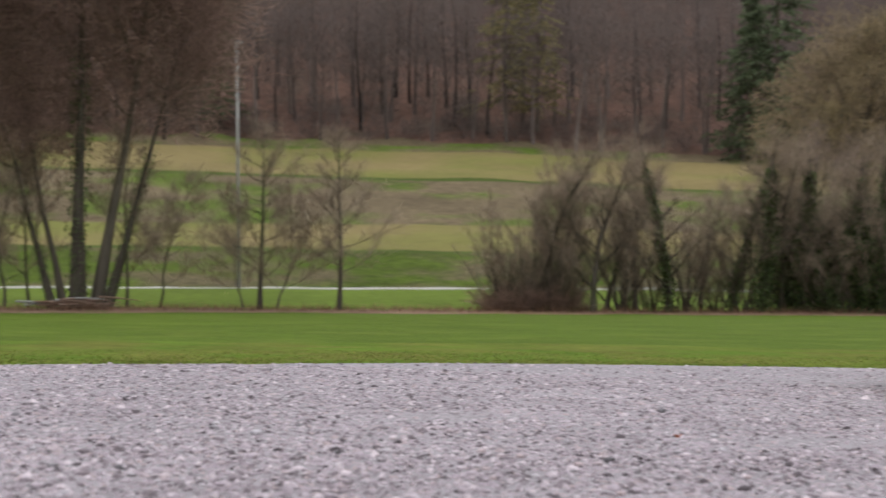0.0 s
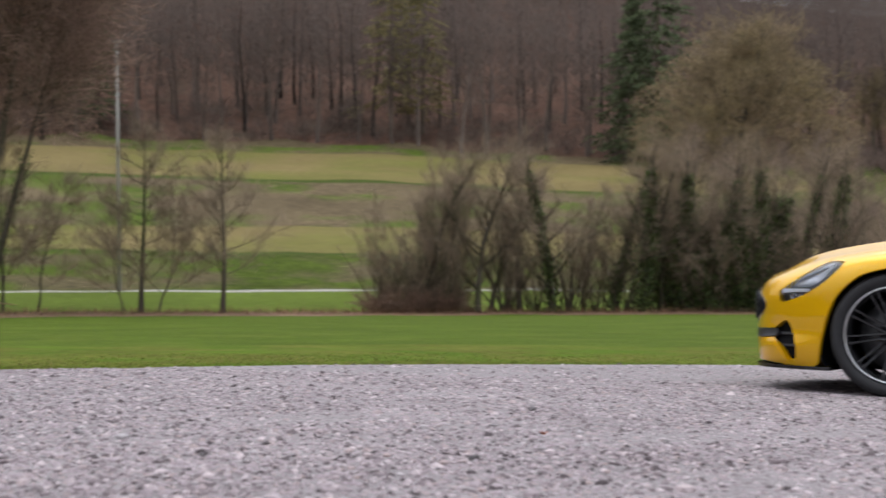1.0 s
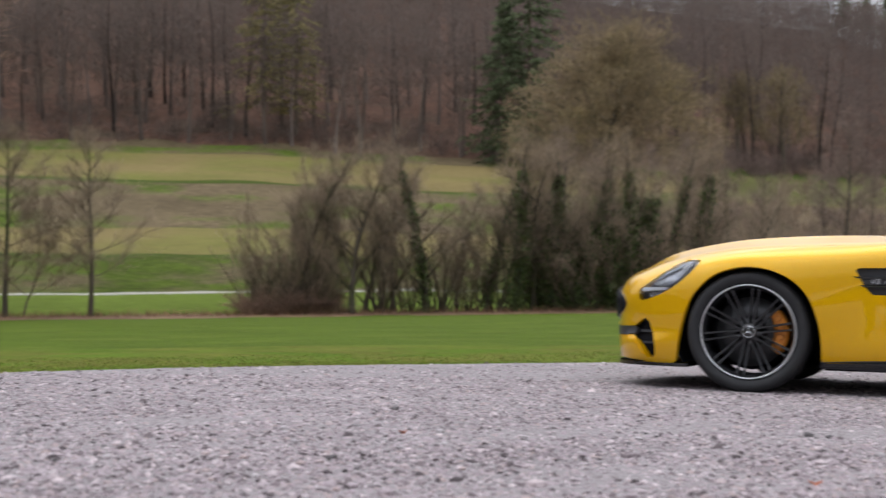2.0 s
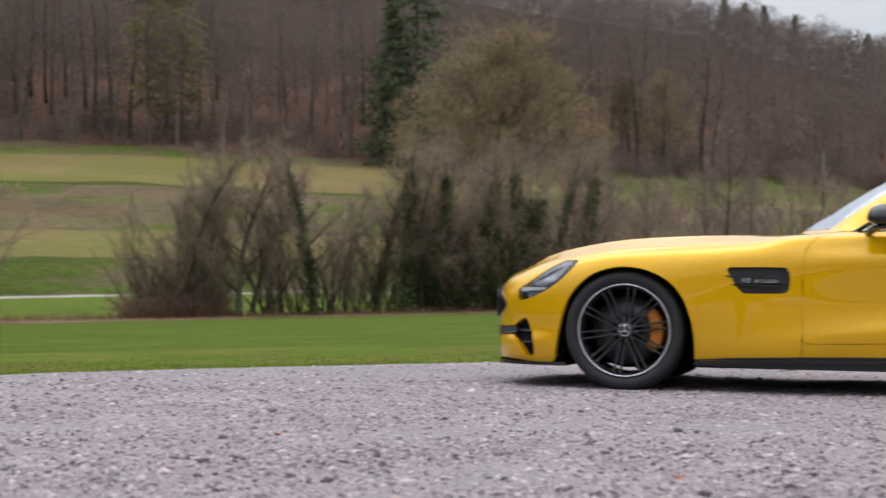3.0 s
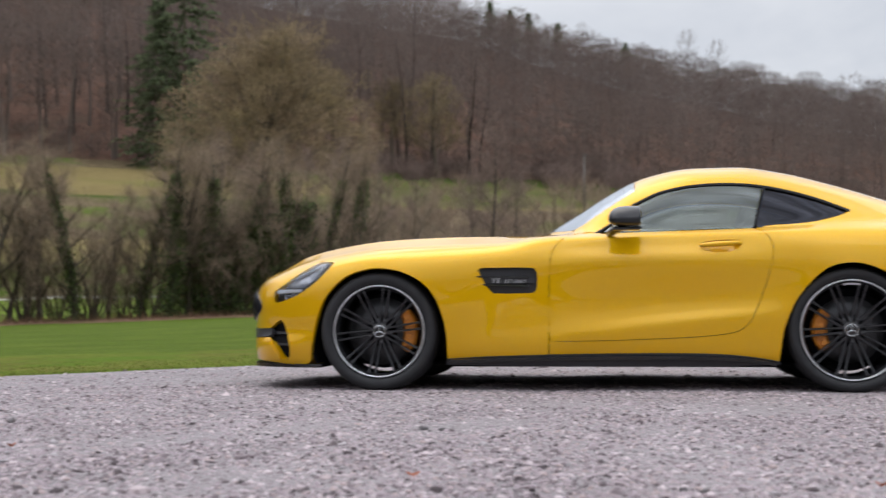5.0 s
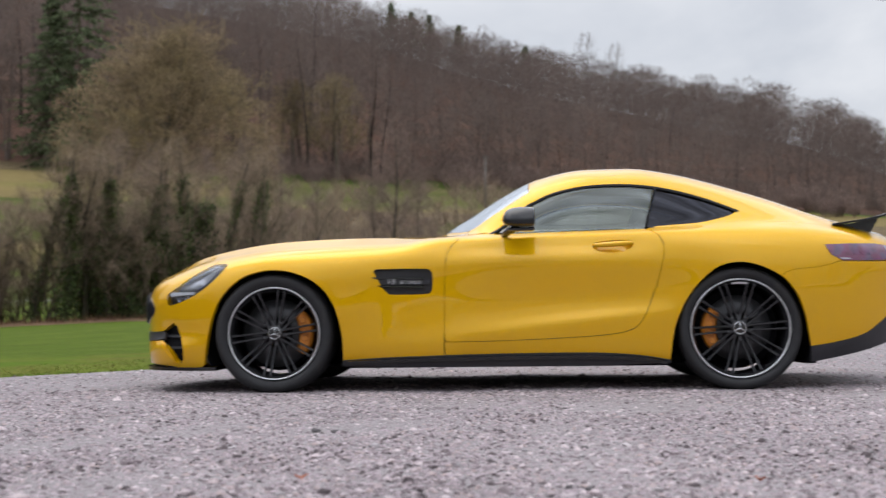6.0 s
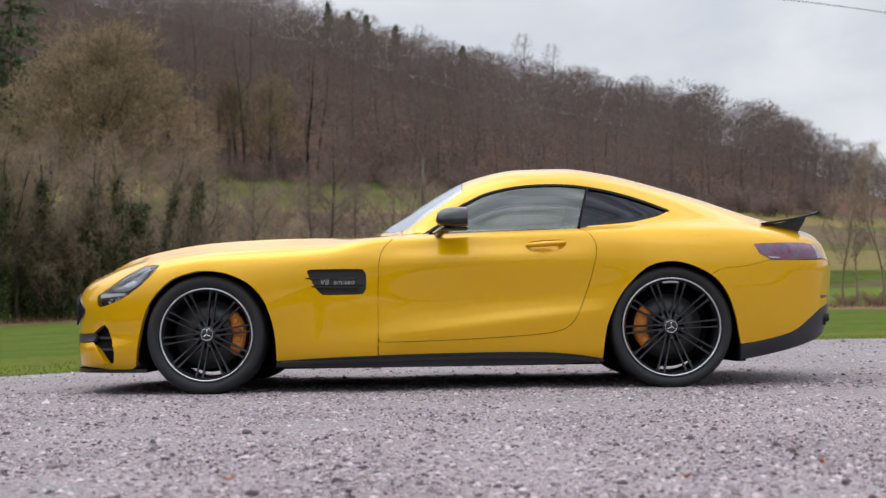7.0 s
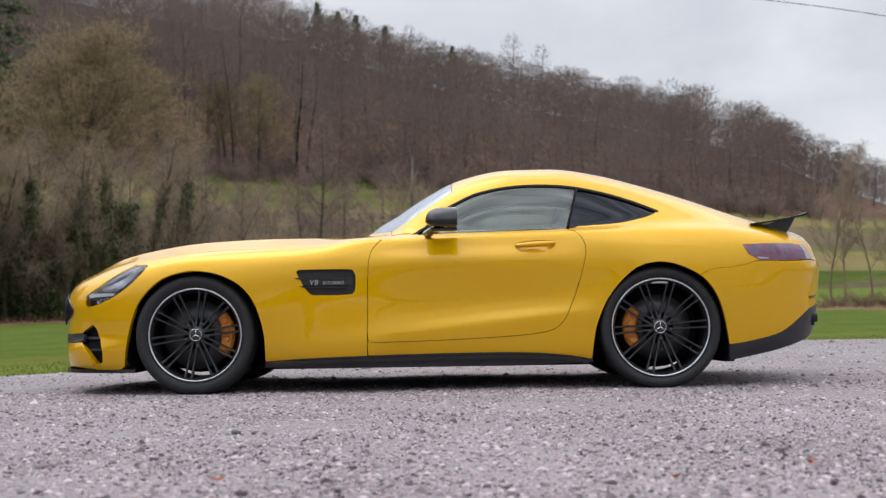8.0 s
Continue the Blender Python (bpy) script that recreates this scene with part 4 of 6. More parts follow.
bmesh.ops.triangulate(bm, faces=[f for f in bm.faces if len(f.verts) > 4], ngon_method="EAR_CLIP")
bmesh.ops.recalc_face_normals(bm, faces=bm.faces)
part("underbody", bm, P_DARK, car, smooth_on=False)
# tail cap
bm = bmesh.new()
idx = range(0, NU, 8)
left = [bm.verts.new((X1 - .002, -LOFT[-1, j, 0], LOFT[-1, j, 1])) for j in idx]
right = [bm.verts.new((X1 - .002, LOFT[-1, j, 0], LOFT[-1, j, 1])) for j in idx]
for i in range(len(left) - 1):
    if left[i + 1].co.y > -1e-4:
        bm.faces.new((left[i], left[i + 1], right[i]))
    else:
        bm.faces.new((left[i], left[i + 1], right[i + 1], right[i]))
bmesh.ops.recalc_face_normals(bm, faces=bm.faces)
part("tail_panel", bm, P_YELLOW, car)
for sy in (-1, 1):
    # twin tailpipes
    bm = bmesh.new()
    bmesh.ops.create_cube(bm, size=1)
    for v in bm.verts:
        v.co = Vector((v.co.x * .11, v.co.y * .18, v.co.z * .085))
    bmesh.ops.bevel(bm, geom=bm.edges[:], offset=.02, segments=3, affect="EDGES")
    bmesh.ops.transform(bm, matrix=pose(2.212, sy * .585, .376), verts=bm.verts)
    part("tailpipe", bm, P_GREYLAMP, car, "dark chrome tailpipe trim")
    # wheel wells
    for cx, rad, x_in in ((-1.312, .415, 0), (1.312, .415, 0)):
        bm = bmesh.new()
        rows = []
        for a in np.linspace(-25, 205, 40):
            x, z = cx + rad * math.cos(radians(a)), .325 + rad * math.sin(radians(a))
            z = max(z, .15)
            wout = min(half_width(x, min(z, .75)) - .015, .945)
            rows.append([bm.verts.new((x, sy * wout, z)), bm.verts.new((x, sy * .58, z)), bm.verts.new((cx, sy * .56, .35))])
        for p, q in zip(rows, rows[1:]):
            bm.faces.new((p[0], p[1], q[1], q[0]))
            bm.faces.new((p[1], p[2], q[1])) if (p[2].co - q[2].co).length < 1e-6 else None
        bmesh.ops.remove_doubles(bm, verts=bm.verts, dist=1e-5)
        bmesh.ops.recalc_face_normals(bm, faces=bm.faces)
        part("wheel_arch_liner", bm, P_DARK, car, "black wheel arch liner")
    # mirror on its foot
    bm = bmesh.new()
    ring = curve_through([(.95, .925), (1.04, .914), (1.115, .922), (1.128, .945), (1.118, .975), (1.085, 1.008), (1.03, 1.026), (.965, 1.018), (.945, .975), (.95, .925)], 4)[:-1]
    rows = []
    for x, k, drop in ((.000, .30, .012), (.008, .58, .008), (.026, .80, .004), (.055, .93, 0), (.095, 1.0, 0), (.150, 1.0, 0), (.170, .975, 0), (.176, .93, 0), (.170, .86, 0)):
        rows.append([bm.verts.new((x, sy * (1.035 + (y - 1.035) * k), .966 + (z - .966) * k - drop)) for y, z in ring])
    for p, q in zip(rows, rows[1:]):
        for i in range(len(p)):
            j = (i + 1) % len(p)
            bm.faces.new((p[i], p[j], q[j], q[i]))
    bm.faces.new(rows[0])
    bm.faces.new(rows[-1])
    bmesh.ops.recalc_face_normals(bm, faces=bm.faces)
    mir = part("door_mirror", bm, P_CARBON, car, "gloss black carbon door mirror")
    box("mirror_base", (.150, .09, .020), (.100, sy * 1.01, .902), P_GLOSS, mir, .008)
    tube("mirror_foot", [(.0, sy * .87, .880), (.02, sy * .90, .892), (.045, sy * .95, .905), (.085, sy * 1.0, .915)], [.018, .022, .020, .022], P_GLOSS, mir)
    box("indicator_strip", (.012, .10, .006), (.004, sy * 1.045, .948), P_GREYLAMP, mir, .002)
    # rear wing support
    bm = bmesh.new()
    prof = [(1.965, .925), (2.02, .935), (2.168, .975), (2.150, .935), (2.105, .862), (2.03, .878)]
    a = [bm.verts.new((x, sy * .60 - .008, z)) for x, z in prof]
    b = [bm.verts.new((x, sy * .60 + .008, z)) for x, z in prof]
    for i in range(len(prof)):
        j = (i + 1) % len(prof)
        bm.faces.new((a[i], a[j], b[j], b[i]))
    bm.faces.new(a[::-1])
    bm.faces.new(b)
    bmesh.ops.recalc_face_normals(bm, faces=bm.faces)
    part("wing_support", bm, P_GLOSS, car, smooth_on=False)
bm = bmesh.new()
prof = curve_through([(1.90, .938), (1.98, .948), (2.08, .962), (2.17, .980), (2.236, .999)], 5)
n_w = 24
rows = []
for k in range(n_w + 1):
    y = -.74 + 1.48 * k / n_w
    sweep = .05 * (y / .74) ** 2
    rows.append([bm.verts.new((x - sweep * .6, y, z - .012 * (y / .74) ** 4)) for x, z in prof] + [bm.verts.new((x - sweep * .6, y, z - .010 - .012 * (y / .74) ** 4)) for x, z in prof[::-1]])
for p, q in zip(rows, rows[1:]):
    for i in range(len(p)):
        bm.faces.new((p[i], p[(i + 1) % len(p)], q[(i + 1) % len(p)], q[i]))
bm.faces.new(rows[0])
bm.faces.new(rows[-1][::-1])
bmesh.ops.recalc_face_normals(bm, faces=bm.faces)
part("rear_wing", bm, P_CARBON, car, "black carbon rear wing", smooth_on=False)
# cabin
for sy in (-1, 1):
    box("seat_cushion", (.52, .48, .16), (.45, sy * .38, .38), P_SEAT, car, .05, (0, -8, 0))
    box("seat_back", (.16, .46, .62), (.80, sy * .38, .70), P_SEAT, car, .06, (0, 14, 0), taper=(.9, .62))
box("dashboard", (.35, 1.36, .22), (-.02, 0, .78), P_SEAT, car, .07)
box("cabin_floor", (1.7, 1.5, .03), (.45, 0, .30), P_DARK, car, .0)
box("parcel_shelf", (.75, 1.3, .03), (1.45, 0, .88), P_SEAT, car, .01)
wheel_ring = [(.13 + .06 * math.sin(a), -.38 + .17 * math.cos(a), .83 + .165 * math.sin(a)) for a in np.linspace(0, 2 * math.pi, 28, endpoint=False)]
tube("steering_wheel", wheel_ring, .013, P_SEAT, car, closed=True)

# ---------------- wheels ----------------


def build_wheel(radius, rim_r, width, spin, disc_r, caliper_at):
    """A wheel about its own centre with its outer face to -y."""
    wheel = part("wheel", lathe([(rim_r - .012, .0), (rim_r - .022, .012), (rim_r - .026, .05), (rim_r - .030, .10), (rim_r - .030, width - .03),
                                 (rim_r + .004, width - .01), (rim_r + .004, width)], 80), P_RIM, car, "black multi-spoke alloy wheel")
    h = radius - rim_r
    tyre = lathe([(rim_r - .006, .012), (rim_r + .004, .002), (rim_r + h * .18, -.010), (rim_r + h * .45, -.018), (rim_r + h * .70, -.014), (rim_r + h * .86, -.002), (radius - .008, .014),
                  (radius, .036), (radius, width * .3), (radius - .004, width * .3 + .001), (radius - .004, width * .3 + .010), (radius, width * .3 + .011), (radius, width * .5),
                  (radius, width - .04), (radius - .012, width - .01), (rim_r + h * .5, width + .012), (rim_r, width)], 96)
    part("tyre", tyre, P_RUBBER, wheel, "dusty black low-profile tyre")
    lip = lathe([(rim_r - .0125, .005), (rim_r - .011, -.001), (rim_r - .0085, -.0045), (rim_r - .006, -.006), (rim_r - .0035, -.0045), (rim_r - .001, -.001), (rim_r, .004)], 96)
    part("rim_lip", lip, P_LIP, wheel, "bright turned rim lip")
    bm = bmesh.new()
    hub_r, tip_r = .062, rim_r - .016
    # one spoke: a tapering bar that dips towards the hub
    stations = [(.034, .030, .009, .030), (.075, .036, .0075, .026), (.15, .028, .0058, .022), (tip_r - .045, .016, .0058, .018), (tip_r - .012, .008, .0075, .020), (tip_r + .004, .008, .010, .022)]
    rows = []
    for r, y, w, d in stations:
        rows.append([bm.verts.new((r, y + d, -w)), bm.verts.new((r, y + .004, -w)), bm.verts.new((r, y, -w * .6)), bm.verts.new((r, y, w * .6)),
                     bm.verts.new((r, y + .004, w)), bm.verts.new((r, y + d, w))])
    for p, q in zip(rows, rows[1:]):
        for i in range(5):
            bm.faces.new((p[i], p[i + 1], q[i + 1], q[i]))
    bm.faces.new(rows[0])
    bm.faces.new(rows[-1][::-1])
    bmesh.ops.recalc_face_normals(bm, faces=bm.faces)
    spoke_me = bpy.data.meshes.new("spoke")
    bm.to_mesh(spoke_me)
    bm.free()
    spoke_me.materials.append(P_RIM)
    for k in range(10):
        for s in (-1, 1):
            sp = child("spoke", spoke_me, wheel)
            a = radians(spin + 36 * k)
            sp.matrix_local = Matrix.Rotation(-a, 4, "Y") @ Matrix.Translation((0, 0, s * .0115)) @ Matrix.Rotation(radians(s * -1.7), 4, "Y")
    part("hub", lathe([(.028, .024), (.040, .027), (.050, .038), (.055, .060), (.060, .10), (.080, .12)], 40), P_RIM, wheel)
    part("centre_cap", lathe([(0, .018), (.029, .0185), (.034, .021), (.036, .03)], 32), P_GLOSS, wheel)
    cap_ring = [(.033 * math.cos(a), .018, .033 * math.sin(a)) for a in np.linspace(0, 2 * math.pi, 32, endpoint=False)]
    tube("cap_ring", cap_ring, .0022, P_CHROME, wheel, closed=True, sides=6)
    for k in range(3):
        a = radians(90 + 120 * k)
        tube("cap_bar", [(0, .0165, 0), (.031 * math.cos(a), .0175, .031 * math.sin(a))], [.0032, .0016], P_CHROME, wheel, sides=6)
    for k in range(5):
        a = radians(spin + 54 + 72 * k)
        bm = lathe([(0, .026), (.008, .026), (.010, .029), (.010, .06)], 8)
        bmesh.ops.transform(bm, matrix=Matrix.Translation((.066 * math.cos(a), .002, .066 * math.sin(a))), verts=bm.verts)
        part("wheel_bolt", bm, P_RIM, wheel)
    part("brake_disc", lathe([(.09, .108), (disc_r, .108), (disc_r, .138), (.09, .138)], 64), P_DISC, wheel, "grey drilled brake disc")
    bm = bmesh.new()
    ring_a = np.linspace(caliper_at - 38, caliper_at + 38, 18)
    rows = []
    for a in ring_a:
        k = abs(a - caliper_at) / 38
        ro, ri = disc_r + .018 - .012 * k**3, disc_r - .062 + .01 * k**2
        c, s = math.cos(radians(a)), math.sin(radians(a))
        rows.append([bm.verts.new((r * c, y, r * s)) for r, y in ((ri, .10), (ri, .082), (ri + .012, .068), (ro - .014, .066), (ro, .078), (ro, .15))])
    for p, q in zip(rows, rows[1:]):
        for i in range(5):
            bm.faces.new((p[i], p[i + 1], q[i + 1], q[i]))
    bm.faces.new(rows[0])
    bm.faces.new(rows[-1][::-1])
    for da in (-26, -9, 9, 26):                          # pistons stand proud
        a = radians(caliper_at + da)
        r = disc_r - .022
        got = bmesh.ops.create_cone(bm, cap_ends=True, segments=14, radius1=.017, radius2=.014, depth=.012)
        bmesh.ops.transform(bm, matrix=pose(r * math.cos(a), .062, r * math.sin(a), 90), verts=got["verts"])
    bmesh.ops.recalc_face_normals(bm, faces=bm.faces)
    part("brake_caliper", bm, P_CALIPER, wheel, "bronze-orange brake caliper", smooth_on=False)
    bm = lathe([(.02, .16), (rim_r - .05, .16), (rim_r - .05, .17)], 32)
    part("inner_shield", bm, P_DARK, wheel)
    return wheel


front_wheel = build_wheel(.343, .266, .255, 8.0, .195, 0)
rear_wheel = build_wheel(.346, .279, .285, 3.5, .185, 180)
bm = bmesh.new()
rows = []
for a in np.linspace(100, 80, 12):
    rows.append([bm.verts.new((r * math.cos(radians(a)), y, r * math.sin(radians(a)))) for r, y in ((.247, .006), (.258, .002))])
for p, q in zip(rows, rows[1:]):
    bm.faces.new((p[0], p[1], q[1], q[0]))
part("rim_sticker", bm, P_LETTER, rear_wheel, "small silver sticker bar")
for w, x, r, y in ((front_wheel, -1.311, .337, -.905), (rear_wheel, 1.311, .340, -.915)):
    w.matrix_basis = pose(x, y, r)
    twin = copy_thing(w, pose(x, -y, r, 0, 0, 180))

# ---------------- trees and shrubs ----------------
M_BARK = material("grey_brown_bark", (0.135, 0.113, 0.088), 0.9, vary=0.3, scale=3, vary2=0.2, scale2=0.3, bump=0.6, bump_scale=14, stretch=(1, 1, 0.25))
M_BARKDARK = material("dark_bark", (0.092, 0.076, 0.060), 0.9, vary=0.3, scale=3, second=(0.06, 0.075, 0.03), second_scale=0.8, second_at=(0.55, 0.7), bump=0.6, bump_scale=14, stretch=(1, 1, 0.25))
M_TWIG = material("bare_twigs", (0.30, 0.23, 0.172), 0.9, thin=0.45, island=0.25, vary=0.15, scale=0.7)
M_TWIGRED = material("reddish_twigs", (0.235, 0.175, 0.152), 0.9, thin=0.6, island=0.3, vary=0.15, scale=0.6)
M_TWIGMOSS = material("mossy_twigs", (0.285, 0.222, 0.140), 0.9, thin=0.45, island=0.3, vary=0.25, scale=0.3, second=(0.265, 0.212, 0.115), second_scale=.16, second_at=(.5, .66))
M_LICHEN = material("lichen_twigs", (0.245, 0.195, 0.110), 0.9, thin=0.5, island=0.3, vary=0.2, scale=0.4)
M_ALDERTWIG = material("alder_twigs", (0.31, 0.21, 0.172), 0.9, thin=0.6, island=0.3, vary=0.2, scale=0.6)
M_BRAMBLE = material("bramble_canes", (0.285, 0.195, 0.145), 0.9, thin=0.45, island=0.35, vary=0.2, scale=1.5)
M_IVY = material("ivy_leaves", (0.072, 0.102, 0.030), 0.55, thin=0.45, island=0.45, vary=0.2, scale=1.2)
M_NEEDLE = material("spruce_needles", (0.125, 0.155, 0.085), 0.8, thin=0.6, island=0.35, vary=0.25, scale=0.3)
M_PINE = material("pale_pine_needles", (0.31, 0.275, 0.135), 0.85, thin=0.5, island=0.35, vary=0.25, scale=0.3)
M_FORTRUNK = material("forest_trunks", (0.104, 0.084, 0.073), 0.95, island=0.45, vary=0.2, scale=0.4)
M_FORTWIG = material("forest_twigs", (0.162, 0.129, 0.113), 0.95, thin=0.45, island=0.10, vary=0.22, scale=0.045, vary2=0.12, scale2=0.012)
M_WOODPOLE = material("weathered_pole", (0.33, 0.315, 0.29), 0.85, vary=0.2, scale=3, bump=0.3, bump_scale=30, stretch=(1, 1, 0.2))
M_GREYPOLE = material("grey_pole", (0.17, 0.155, 0.14), 0.9, vary=0.2, scale=3, bump=0.3, bump_scale=30, stretch=(1, 1, 0.2))
M_CABLE = material("cable", (0.05, 0.05, 0.055), 0.6, vary=0.1, scale=1)


class Soup:
    """Vertices and faces gathered for one mesh."""

    def __init__(self):
        self.v, self.f, self.count = [], [], 0

    def add(self, verts, faces):
        """verts: n x 3; faces: m x 4, a triangle repeats its last corner."""
        self.v.append(np.asarray(verts, float).reshape(-1, 3))
        self.f.append(np.asarray(faces, int).reshape(-1, 4) + self.count)
        self.count += len(self.v[-1])

    def arrays(self):
        return np.concatenate(self.v), np.concatenate(self.f)

    def tube(self, pts, rs, sides):
        n = len(pts)
        ring = np.arange(sides) * 2 * math.pi / sides
        vs = []
        for i, p in enumerate(pts):
            t = pts[min(i + 1, n - 1)] - pts[max(i - 1, 0)]
            t = t / (math.sqrt(t @ t) + 1e-9)
            ref = (1.0, 0.0, 0.0) if abs(t[2]) > 0.8 else (0.0, 0.0, 1.0)
            s = np.array((t[1] * ref[2] - t[2] * ref[1], t[2] * ref[0] - t[0] * ref[2], t[0] * ref[1] - t[1] * ref[0]))
            s /= math.sqrt(s @ s) + 1e-9
            u = np.array((s[1] * t[2] - s[2] * t[1], s[2] * t[0] - s[0] * t[2], s[0] * t[1] - s[1] * t[0]))
            vs.append(p + rs[i] * (np.cos(ring)[:, None] * s + np.sin(ring)[:, None] * u))
        k = np.arange(sides)
        k2 = (k + 1) % sides
        self.add(np.concatenate(vs), np.concatenate([np.stack([i * sides + k, i * sides + k2, (i + 1) * sides + k2, (i + 1) * sides + k], 1) for i in range(n - 1)]))

    def blades(self, p, d, length, width, rng):
        """Thin tapering twigs from p along d."""
        n = len(p)
        side = np.cross(d, rng.normal(size=(n, 3)))
        side *= (np.broadcast_to(width, (n,)) / (np.linalg.norm(side, axis=1) + 1e-9))[:, None]
        vs = np.stack([p - side, p + side, p + d * np.broadcast_to(length, (n,))[:, None]], 1)
        base = np.arange(n)[:, None] * 3
        self.add(vs, np.concatenate([base, base + 1, base + 2, base + 2], 1))

    def leaves(self, p, size, rng):
        n = len(p)
        a, b = rng.normal(size=(n, 3)), rng.normal(size=(n, 3))
        a /= np.linalg.norm(a, axis=1)[:, None]
        b = np.cross(a, b)
        b /= np.linalg.norm(b, axis=1)[:, None]
        sz = np.broadcast_to(size, (n,))[:, None]
        vs = np.stack([p - a * sz, p + b * sz * .55, p + a * sz, p - b * sz * .55], 1)
        base = np.arange(n)[:, None] * 4
        self.add(vs, np.concatenate([base, base + 1, base + 2, base + 3], 1))

    def mesh(self, name, mat, smooth_on=False):
        return array_mesh(name, *self.arrays(), mat, smooth_on)


def array_mesh(name, vs, ff, mat, smooth_on=False):
    """A mesh from arrays of corners and four-corner rows (a triangle repeats its last corner)."""
    tri = ff[:, 2] == ff[:, 3]
    loops = np.concatenate([ff[tri][:, :3].ravel(), ff[~tri].ravel()])
    totals = np.r_[np.full(tri.sum(), 3), np.full((~tri).sum(), 4)]
    me = bpy.data.meshes.new(name)
    me.vertices.add(len(vs))
    me.vertices.foreach_set("co", np.ascontiguousarray(vs, dtype=np.float32).ravel())
    me.loops.add(len(loops))
    me.loops.foreach_set("vertex_index", loops.astype(np.int32))
    me.polygons.add(len(totals))
    me.polygons.foreach_set("loop_start", np.r_[0, np.cumsum(totals)[:-1]].astype(np.int32))
    me.update(calc_edges=True)
    me.validate()
    me.materials.append(mat)
    me.polygons.foreach_set("use_smooth", [smooth_on] * len(me.polygons))
    return me


def units(v):
    return v / (np.linalg.norm(v, axis=1, keepdims=True) + 1e-9)


def unit(v):
    return v / (np.linalg.norm(v) + 1e-9)


def grow(seed, height, r0, base=0.3, spread=0.35, limbs=16, subs=5, twigs=900, twig_len=0.7, twig_w=0.012, rise=0.7, wander=0.02, sides=(7, 5, 4), droop=0.0, crown_pow=0.7, leader=1.0, fuzz=0.0, limb_r=0.24, segs=5, taper=0.8):
    """Wood and twigs of a bare tree of that height at the origin."""
    rng = np.random.default_rng(seed)
    wood, fine = Soup(), Soup()
    n = 9
    pts = [np.zeros(3)]
    d = np.array((0, 0, 1.0))
    for i in range(n - 1):
        d = unit(d + rng.normal(size=3) * (wander * 4, wander * 4, 0) + (0, 0, 0.15))
        pts.append(pts[-1] + d * height * leader / (n - 1))
    rs = [r0 * (1.25 if i == 0 else (1 - i / (n - 1)) ** taper * 0.98 + 0.02) for i in range(n)]
    wood.tube(pts, rs, sides[0])
    carriers = [(pts[n // 2:], 1.0)]

    def at(poly, t):
        x = t * (len(poly) - 1)
        i = min(int(x), len(poly) - 2)
        return poly[i] + (poly[i + 1] - poly[i]) * (x - i), unit(poly[i + 1] - poly[i])
    for k in range(limbs):
        t = base + (0.97 - base) * (k + rng.uniform(0, 1)) / limbs
        p, axis = at(pts, t)
        a = k * 2.39996 + rng.normal() * 0.4
        out = np.array((math.cos(a), math.sin(a), 0))
        rel = (t - base) / (1 - base)
        length = height * spread * (max(0.05, 1 - rel) ** crown_pow) * rng.uniform(0.7, 1.2)
        dr = unit(out + np.array((0, 0, rise * rng.uniform(0.5, 1.4))))
        lp = [p]
        for i in range(segs):
            dr = unit(dr + rng.normal(size=3) * 0.14 + np.array((0, 0, 0.10 - droop)))
            lp.append(lp[-1] + dr * length / segs)
        lr = min(r0 * limb_r, r0 * (1.05 - t) * 0.5 + 0.006)
        wood.tube(lp, [lr * (1 - 0.85 * i / segs) for i in range(segs + 1)], sides[1])
        carriers.append((lp[1:], length))
        for j in range(subs):
            q, ax = at(lp, rng.uniform(0.2, 0.98))
            sd = unit(ax + rng.normal(size=3) * 0.55 + np.array((0, 0, 0.25 - droop)))
            sl = length * rng.uniform(0.22, 0.5)
            sp = [q, q + sd * sl * 0.5]
            sp.append(sp[-1] + unit(sd + rng.normal(size=3) * 0.25 + np.array((0, 0, 0.1 - droop))) * sl * 0.5)
            wood.tube(sp, [lr * 0.35, lr * 0.22, lr * 0.08], sides[2])
            carriers.append((sp, sl))
    weights = np.array([len(c[0]) * c[1] ** 0.8 for c in carriers])
    pick = rng.choice(len(carriers), size=twigs, p=weights / weights.sum())
    qs, axs = [], []
    for c in pick:
        q, ax = at(carriers[c][0], rng.uniform(0.1, 1.0))
        qs.append(q)
        axs.append(ax)
    q, ax = np.array(qs), np.array(axs)
    scatter = fuzz * height * 0.02
    q = q + rng.normal(size=q.shape) * scatter
    dv = units(ax * 0.8 + rng.normal(size=q.shape) * 0.55 + (0, 0, 0.35 - droop * 2))
    ln = twig_len * rng.uniform(0.5, 1.25, len(q))
    fine.blades(q, dv, ln, twig_w, rng)
    for m in range(3):
        q2 = q + dv * (ln * rng.uniform(0.2, 0.8, len(q)))[:, None]
        fine.blades(q2, units(dv + rng.normal(size=q.shape) * 0.6), ln * 0.6, twig_w * 0.75, rng)
    return wood, fine, pts


def plant(name, label, category, group, wood, fine, bark, twig, extra=None, fine_name="crown"):
    """A plant: an Empty at its foot with the woody frame and the fine growth as parts."""
    ob = new(name)
    tagged(ob, label, category, group)
    child("trunk" if category == "tree" else "woody_frame", wood.mesh("wood", bark, True), ob)
    if fine and fine.count:
        child(fine_name, fine.mesh("fine", twig), ob)
    for nm, soup, mat in (extra or []):
        child(nm, soup.mesh(nm, mat), ob)
    return ob


